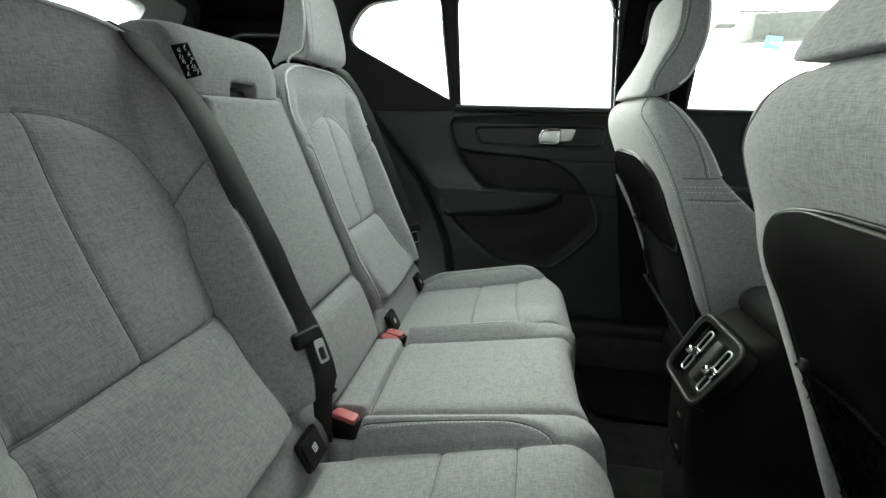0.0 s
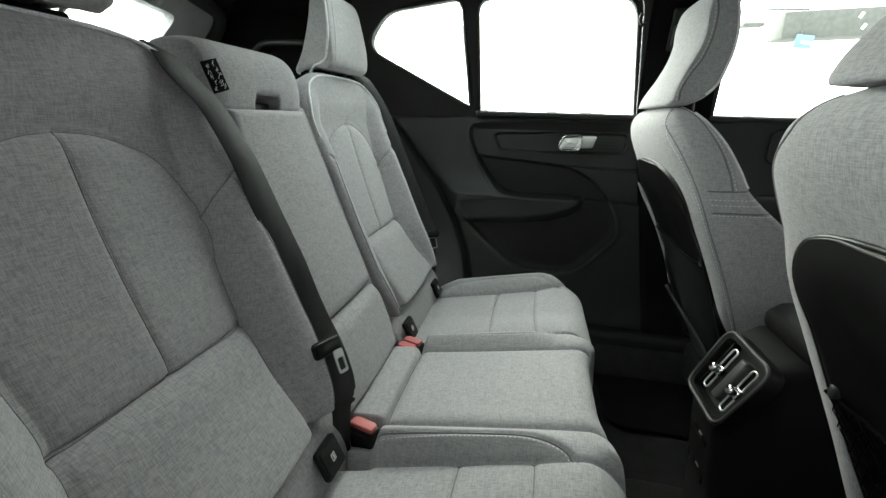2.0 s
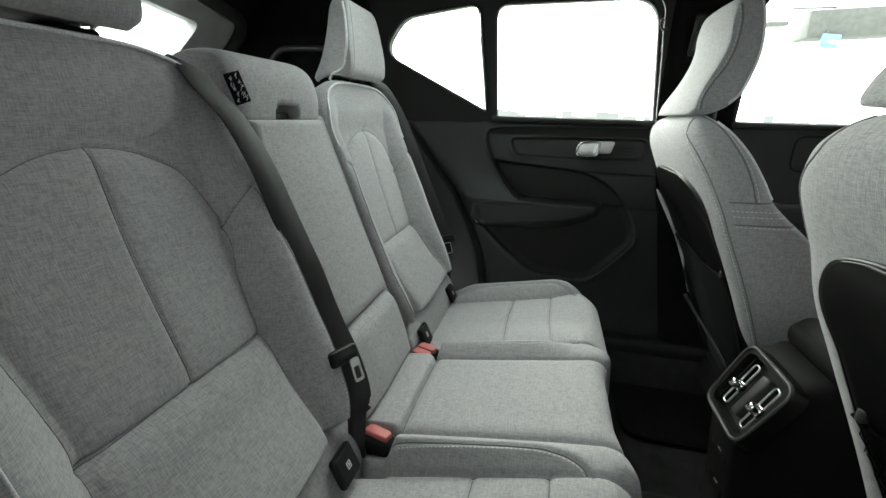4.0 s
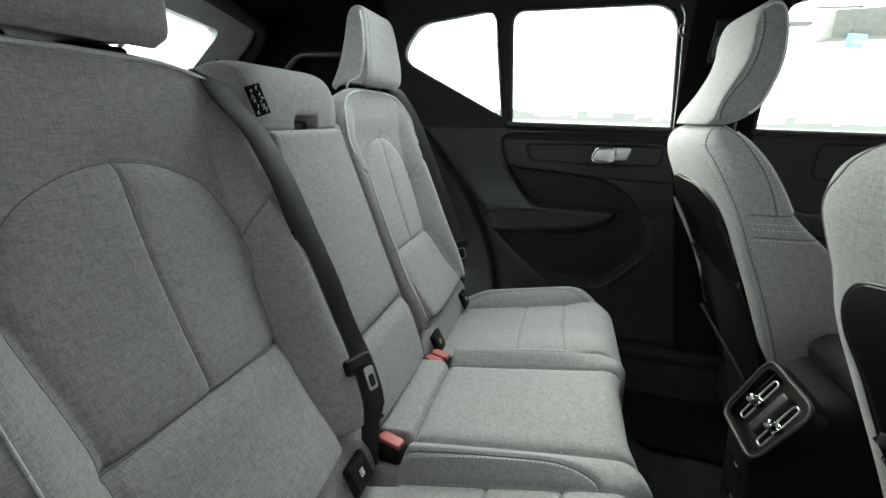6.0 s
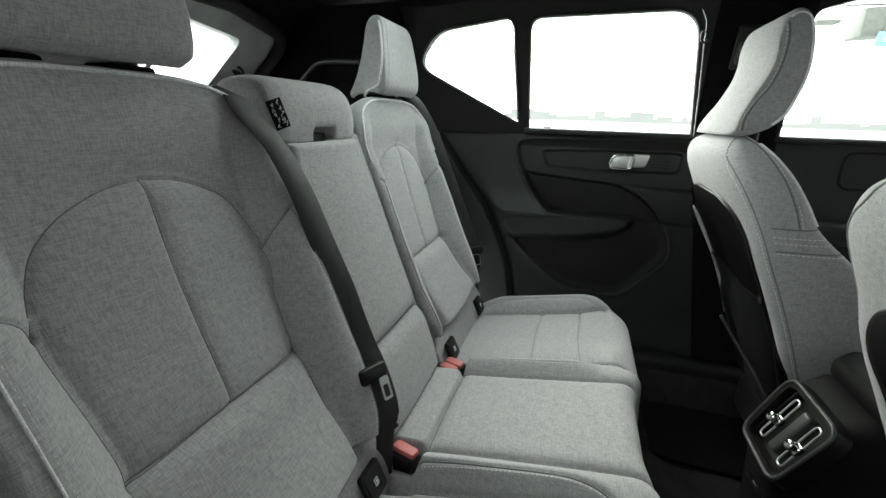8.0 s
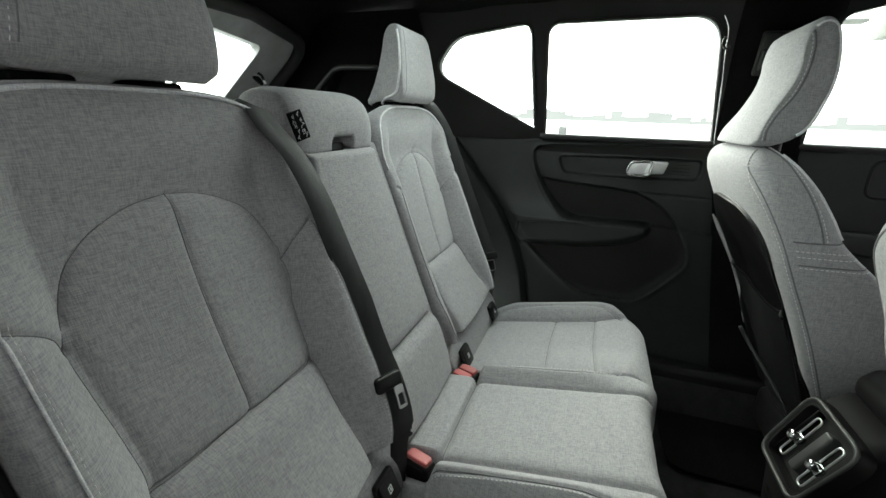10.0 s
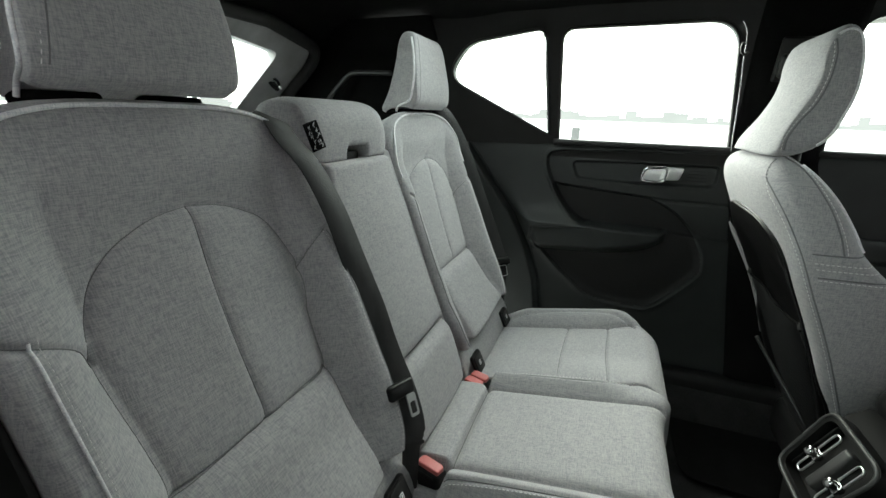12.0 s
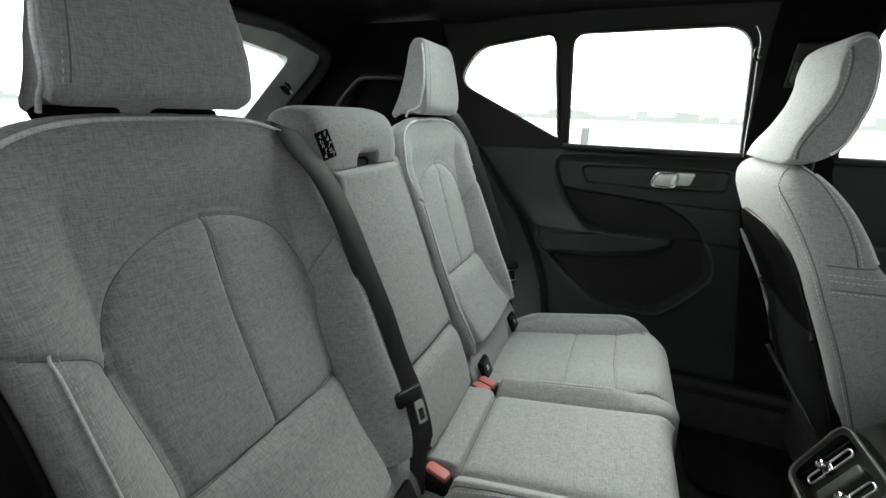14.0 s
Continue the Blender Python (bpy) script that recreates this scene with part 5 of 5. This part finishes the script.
# ---- front seats ----
def front_seat(s):
    c = 0.365
    root = thing("front_seat", (0.66, s * c, 0.1), "grey woven wool front seat with black back shell and net pocket", "car seat", "front seats")
    rear = table([(0.05, 0.69), (0.15, 0.655), (0.24, 0.626), (0.317, 0.600), (0.407, 0.561), (0.495, 0.519), (0.549, 0.493), (0.594, 0.473), (0.627, 0.466), (0.648, 0.472), (0.662, 0.490)])
    fore = table([(0.05, 0.90), (0.20, 0.83), (0.35, 0.76), (0.42, 0.715), (0.47, 0.672), (0.50, 0.640), (0.525, 0.618), (0.56, 0.598), (0.60, 0.572), (0.63, 0.548), (0.655, 0.522), (0.664, 0.51)])
    wide = table([(0.05, 0.15), (0.15, 0.170), (0.24, 0.192), (0.32, 0.212), (0.40, 0.221), (0.50, 0.222), (0.545, 0.221), (0.58, 0.214), (0.60, 0.206), (0.62, 0.190), (0.636, 0.172), (0.65, 0.145), (0.659, 0.115), (0.664, 0.09)])
    zs = np.concatenate([np.linspace(0.05, 0.56, 60), np.linspace(0.565, 0.664, 26)])
    full = lambda z: 3.8 + 5.0 * float(smooth(0.54, 0.45, z))
    ang = np.linspace(0, 2 * math.pi, 96, endpoint=False)
    sg = lambda v, e: np.sign(v) * np.abs(v) ** e
    scoop = lambda a, z: 0.022 * float(smooth(0.185, 0.10, abs(a))) * float(smooth(0.54, 0.42, z))
    rings = []
    sunk = lambda a, z: scoop(a, z) + 0.012 * float(smooth(0.165, 0.14, abs(a))) * float(smooth(0.53, 0.49, z))
    for z in zs:
        xr, xf, w, n = float(rear(z)), float(fore(z)), float(wide(z)), full(z)
        rings.append([((xr + xf) / 2 - (xf - xr) / 2 * sg(math.cos(t), 2 / n) + (sunk(w * sg(math.sin(t), 2 / n), z) if math.cos(t) > 0 else 0), s * (c + w * sg(math.sin(t), 2 / n)), z) for t in ang])
    rings.append([((q[0] - 0.5) * 0.6 + 0.5, s * c + (q[1] - s * c) * 0.6, 0.669) for q in rings[-1]])
    loft("back_cushion", rings, FABRIC, root, flip=s > 0)

    def skin(a, z, lift=0.0):
        """The rear face at the offset a from the seat's middle."""
        xr, xf, w, n = float(rear(z)), float(fore(z)), float(wide(z)), full(z)
        q = (1 - min(0.999, abs(a) / w) ** n) ** (1 / n)
        return (xr + xf) / 2 - (xf - xr) / 2 * q + scoop(a, z) - lift

    def flank(k, x, z, lift=0.0):
        """The side face at the place x."""
        xr, xf, w, n = float(rear(z)), float(fore(z)), float(wide(z)), full(z)
        q = (1 - min(0.999, abs((x - (xr + xf) / 2) / ((xf - xr) / 2))) ** n) ** (1 / n)
        return s * (c + k * (w * q + lift))

    # black back shell, one moulded sheet
    zz = np.concatenate([np.linspace(0.10, 0.50, 60), 0.50 + 0.056 * np.sin(np.linspace(0.02, 1, 20) * math.pi / 2)])
    uu = np.linspace(-1, 1, 60)
    P = np.zeros((80, 60, 3))
    for i, z in enumerate(zz):
        hs = (float(wide(z)) - 0.042 - 0.012 * float(smooth(0.50, 0.44, z)) + 0.044 * float(smooth(0.335, 0.25, z) if s > 0 else smooth(0.25, 0.12, z))) * (1 - max(0, (z - 0.44) / 0.1165) ** 3) ** (1 / 3)
        hs = max(hs, 0.03)
        for j, u in enumerate(uu):
            a = u * hs
            e = min((1 - abs(u)) * hs, 0.556 - z)
            P[i, j] = (skin(a, z, 0.006 * min(1, max(0, e) / 0.004)), s * (c + a), z)
    shell_ob = split(P, np.zeros((79, 59)), {0: "back_shell"}, GLOSS, root, flip=s < 0, labels={0: "satin black plastic back shell"})[0]
    rim(P, P + np.array([0.012, 0, 0]), "shell_edge", GLOSS, root, flip=s < 0)
    edge = [P[i, 0] - np.array([0.001, 0, 0]) for i in range(80)] + [P[79, j] for j in range(1, 59)] + [P[i, 59] for i in range(79, -1, -1)]
    tube("shell_lip", edge[::2], 0.003, GLOSS, shell_ob, "", 6)
    # net pocket: elastic hem and crossing cords
    hem = lambda u: 0.378 - 0.02 * (1 - u * u)
    bag = lambda u, z: (skin(u * (float(wide(z)) - 0.056), z, 0.008) - 0.006 * (1 - u * u), s * (c + u * (float(wide(z)) - 0.056)), z)
    tube("pocket_hem", [bag(u, hem(u)) for u in np.linspace(-1, 1, 30)], 0.0022, FELT, shell_ob, "black elastic hem", 8)
    V, F = [], []
    for d in (1, -1):
        for q in np.linspace(-1.9, 1.9, 74):
            line = []
            for k in np.linspace(0, 1, 16):
                u = q + d * (k - 0.5) * 0.9
                if abs(u) > 1:
                    continue
                z = 0.10 + (hem(u) - 0.10) * k
                line.append(np.array(bag(u, z)))
            for p0, p1 in zip(line[:-1], line[1:]):
                o = len(V)
                V += [p0 + (0, 0.0006, 0), p0 + (0, -0.0006, 0), p1 + (0, -0.0006, 0), p1 + (0, 0.0006, 0), p0 - (0.001, 0, 0), p1 - (0.001, 0, 0)]
                F += [(o, o + 3, o + 5, o + 4), (o + 4, o + 5, o + 2, o + 1), (o, o + 1, o + 2, o + 3)]
    # same net on both seats; the near one's shade is put into a darker material
    net = build("pocket_net", V, F, RUBBER if s > 0 else FELT, shell_ob, "black net pocket")
    tagged(net, kind="stuff")
    for k in (1, -1):
        x0 = skin(k * 0.155, 0.382, 0.006)
        part("shell_clip", put(rounded((0.010, 0.010, 0.016), 0.004, 3), pose(x0, s * (c + k * 0.155), 0.383)), GRAPHITE, shell_ob, "grey plastic clip")
    tube("lower_bar", spline([(0.596, s * 0.450, 0.25), (0.619, s * 0.430, 0.214), (0.668, s * 0.332, 0.14), (0.70, s * 0.255, 0.09)], 12), 0.004, GRAPHITE, root, "black lower frame bar", 10)
    # seams along the side panels
    for k in (1, -1):
        back_seam = [(x, z) for x, z in zip([0.452, 0.466, 0.482, 0.503, 0.523, 0.547, 0.572, 0.599, 0.630, 0.66], [0.656, 0.638, 0.602, 0.563, 0.524, 0.468, 0.416, 0.358, 0.287, 0.22])]
        bs = spline(back_seam, 50)
        wall = lambda q, lift: [(max(x, float(rear(z)) + 0.006), flank(k, max(x, float(rear(z)) + 0.006), z, lift), z) for x, z in q]
        tube("side_seam", wall(bs, -0.0005), 0.0014, SEAM_SHADE, root, "", 5)
        if s > 0:
            dashes("stitching", wall(bs - np.array([0.005, 0]), 0.0008), STITCH, root, 0.0066, 0.0046, 0.0006)
        fs = spline([(0.500, 0.661), (0.516, 0.644), (0.544, 0.594), (0.560, 0.560), (0.571, 0.529)], 30)
        if s > 0:
            tube("front_seam", wall(fs, -0.0005), 0.0014, SEAM_SHADE, root, "", 5)
        if s > 0:
            dashes("stitching", wall(fs + np.array([0.005, 0]), 0.0006), STITCH, root, 0.0066, 0.0046, 0.0006)
        for h, lift in ((0.5265, -0.0004), (0.5125, 0.0006), (0.5035, 0.0006), (0.4905, -0.0004), (0.4865, 0.0006)):
            q = [(x, h + 0.03 * (x - 0.53)) for x in np.linspace(0.532 + (0.53 - h) * 0.4, float(fore(h)) - 0.010, 22)]
            if lift < 0:
                tube("band_seam", wall(q, lift), 0.0013, SEAM_SHADE, root, "", 5)
            elif s > 0:
                dashes("stitching", wall(q, lift), STITCH, root, 0.0066, 0.0046, 0.0006)
        pp = [(float(fore(z)) - 0.010, flank(k, float(fore(z)) - 0.010, z, 0.001), z) for z in np.linspace(0.650, 0.53, 30)]
        if s > 0:
            tube("piping", pp, 0.003, PIPING, root, "pale grey piping", 6)
    # upholstered outer edge that shows past the shell
    welt = spline([(0.522, 0.482), (0.538, 0.455), (0.565, 0.411), (0.594, 0.358), (0.615, 0.308), (0.630, 0.265), (0.645, 0.21)], 40)
    tube("outer_edge", [(px, s * 0.579, pz) for px, pz in welt], [0.0015 + 0.0050 * math.sin(math.pi * k / 39) ** 0.7 for k in range(40)], FABRIC, root, "grey upholstered outer edge", 10)
    # seat base
    bm = rounded((0.50, 0.46, 0.14), 0.05, 5)
    part("seat_base", put(bm, pose(0.96, s * c, 0.12)), FABRIC, root)
    bm = rounded((0.46, 0.42, 0.10), 0.02, 3)
    part("seat_frame", put(bm, pose(0.94, s * c, 0.0)), TRIM_DARK, root, "black seat frame")
    for k in (1, -1):
        part("slide_rail", put(rounded((0.50, 0.04, 0.05), 0.01, 2), pose(1.05, s * (c + k * 0.17), -0.09)), TRIM_DARK, root, "black slide rail")

    # upright head restraint that grows out of the back
    prof = spline([(0.476, 0.662), (0.482, 0.685), (0.500, 0.722), (0.517, 0.762), (0.523, 0.795), (0.522, 0.824), (0.528, 0.850), (0.545, 0.864), (0.562, 0.857), (0.572, 0.826), (0.576, 0.784), (0.573, 0.745), (0.560, 0.706), (0.536, 0.677), (0.505, 0.662), (0.476, 0.662)], 65)[:-1]
    mid = prof.mean(0)
    width = lambda z: 0.104 - 0.10 * max(0, z - 0.78) + 0.028 * float(smooth(0.73, 0.665, z))
    hr = pad_loft("head_restraint", prof, lambda x, z: width(z), c, s, FABRIC, root, 0.10, 0.80, 0.006)
    for k in (1, -1):
        w = lambda z, lift: s * (c + k * (width(z) + lift))
        pts = spline([(0.490, 0.672), (0.493, 0.69), (0.507, 0.715), (0.525, 0.745), (0.534, 0.78), (0.536, 0.815), (0.533, 0.834), (0.530, 0.842)], 40)
        tube("side_seam", [(x, w(z, 0.0003), z) for x, z in pts], 0.0014, SEAM_SHADE, hr, "", 6)
        dashes("stitching", [(x - 0.004, w(z, 0.0005), z) for x, z in pts], STITCH, hr, 0.0066, 0.0046, 0.0006)
        front = [q for q in prof if q[0] > mid[0] and q[1] > 0.668]
        tube("piping", [(mid[0] + (x - mid[0]) * 0.91, w(z, -0.0006), mid[1] + (z - mid[1]) * 0.91) for x, z in front], 0.0024, PIPING, hr, "pale grey piping", 6)
    # a dark block fills this gap in place of its shade
    part("gap_shade", put(rounded((0.04, 0.10, 0.06), 0.01, 3), pose(0.525, s * c, 0.655)), TRIM_DARK, root, "dark block standing in for the shaded gap between back and head restraint")
    return root


front_seat(1)
front_seat(-1).location += Vector((-0.012, 0.012, 0))


# ---- centre console ----
def console():
    cy = 0.010
    root = thing("centre_console", (0.7, cy, -0.1), "black centre console with rear air vents and armrest lid", "console")
    rings = []
    for x, zt, w in ((0.520, 0.218, 0.040), (0.524, 0.228, 0.048), (0.538, 0.256, 0.052), (0.553, 0.284, 0.056), (0.566, 0.308, 0.060), (0.578, 0.322, 0.064), (0.60, 0.333, 0.070), (0.66, 0.335, 0.080), (0.80, 0.338, 0.085), (1.25, 0.30, 0.10), (1.40, 0.28, 0.10)):
        sec = round_poly([(-w, -0.14), (-w, zt), (w, zt), (w, -0.14)], [0.004, 0.022, 0.022, 0.004], 6)
        back = lambda z: 0.0 + 0.10 * max(0, 0.2 - z) if x < 0.6 else 0
        rings.append([(x + 0.022 + back(z), cy + y, z) for y, z in sec])
    loft("console_body", rings, CONSOLE, root)
    bm = prism(round_poly([(0.618, -0.072), (0.618, 0.056), (0.655, 0.092), (1.02, 0.100), (1.02, -0.100), (0.64, -0.096)], [0.02, 0.03, 0.03, 0.02, 0.02, 0.03], 7), 0.034, 0.014, 5)
    part("armrest_lid", put(bm, pose(0, cy - 0.004, 0.333)), CONSOLE, root, "charcoal padded armrest lid")
    # vent panel
    frame_ring = lambda w, h, r: round_poly([(-w * 0.94, -h), (w * 0.94, -h), (w * 1.07, h), (-w * 1.07, h)] if w > 0.02 else [(-w, -h), (w, -h), (w, h), (-w, h)], r, 7)
    up = Matrix(((0, 0.445, -0.896, 0.560), (-1, 0, 0, -0.0180), (0, 0.896, 0.445, 0.276), (0, 0, 0, 1)))
    holder = thing("rear_air_vent", (0.562, cy, 0.272), "black rear air vent panel with two chrome sliders", "air vent")
    o, i = frame_ring(0.064, 0.057, 0.024), frame_ring(0.052, 0.046, 0.016)
    pierced("vent_frame", o, [i], lambda u, v: up @ Vector((u, v, 0.014)), (up.to_3x3() @ Vector((0, 0, -0.02))), GLOSS, holder, "satin black frame", 0.02)
    tube("frame_rim", [tuple(up @ Vector((u, v, 0.014))) for u, v in frame_ring(0.0605, 0.0535, 0.022)], 0.0030, GRAPHITE, holder, "dark grey raised rim", 8, True)
    part("vent_back", put(prism(i, 0.003), up @ pose(0, 0, -0.010)), TRIM_DARK, holder)
    part("centre_rib", put(rounded((0.018, 0.070, 0.016), 0.004, 3), up @ pose(0.0, 0, 0.0)), GRAPHITE, holder, "dark grey rib")
    for k in (1, -1):
        part("vane", put(rounded((0.004, 0.082, 0.014), 0.0015, 2), up @ pose(k * 0.047, 0, -0.001)), GLOSS, holder)
        slot = [tuple(up @ Vector((k * 0.0300 + u, v, 0.006))) for u, v in frame_ring(0.0065, 0.036, 0.0062)]
        tube("slot_rim", slot, 0.0014, STEEL, holder, "chrome slot rim", 6, True)
        plate = part("slider_plate", put(rounded((0.016, 0.016, 0.004), 0.0015, 2), up @ pose(k * 0.0300, -0.004, 0.006)), CHROME, holder, "chrome slider plate")
        tube("slider_knob", [tuple(up @ Vector((k * 0.0300, -0.004, q))) for q in (0.0, 0.016, 0.0185, 0.020)], [0.0065, 0.0075, 0.0068, 0.0045], CHROME, plate, "chrome slider knob", 16)
    # sockets below
    for z, h in ((0.165, 0.022), (0.105, 0.040)):
        sock = thing("power_socket", (0.55, cy, z), "small black socket panel with pale marks on the console", "socket", "sockets")
        plate = part("socket_plate", put(rounded((0.008, 0.055, h), 0.003, 2), pose(0.546 + 0.1 * max(0, 0.2 - z), cy, z, 0, 5, 0)), GLOSS, sock)
        part("socket_mark", put(rounded((0.002, 0.012, 0.004), 0.0006, 1), pose(0.5405 + 0.1 * max(0, 0.2 - z), cy - 0.008, z, 0, 5, 0)), GRAPHITE, plate)


console()
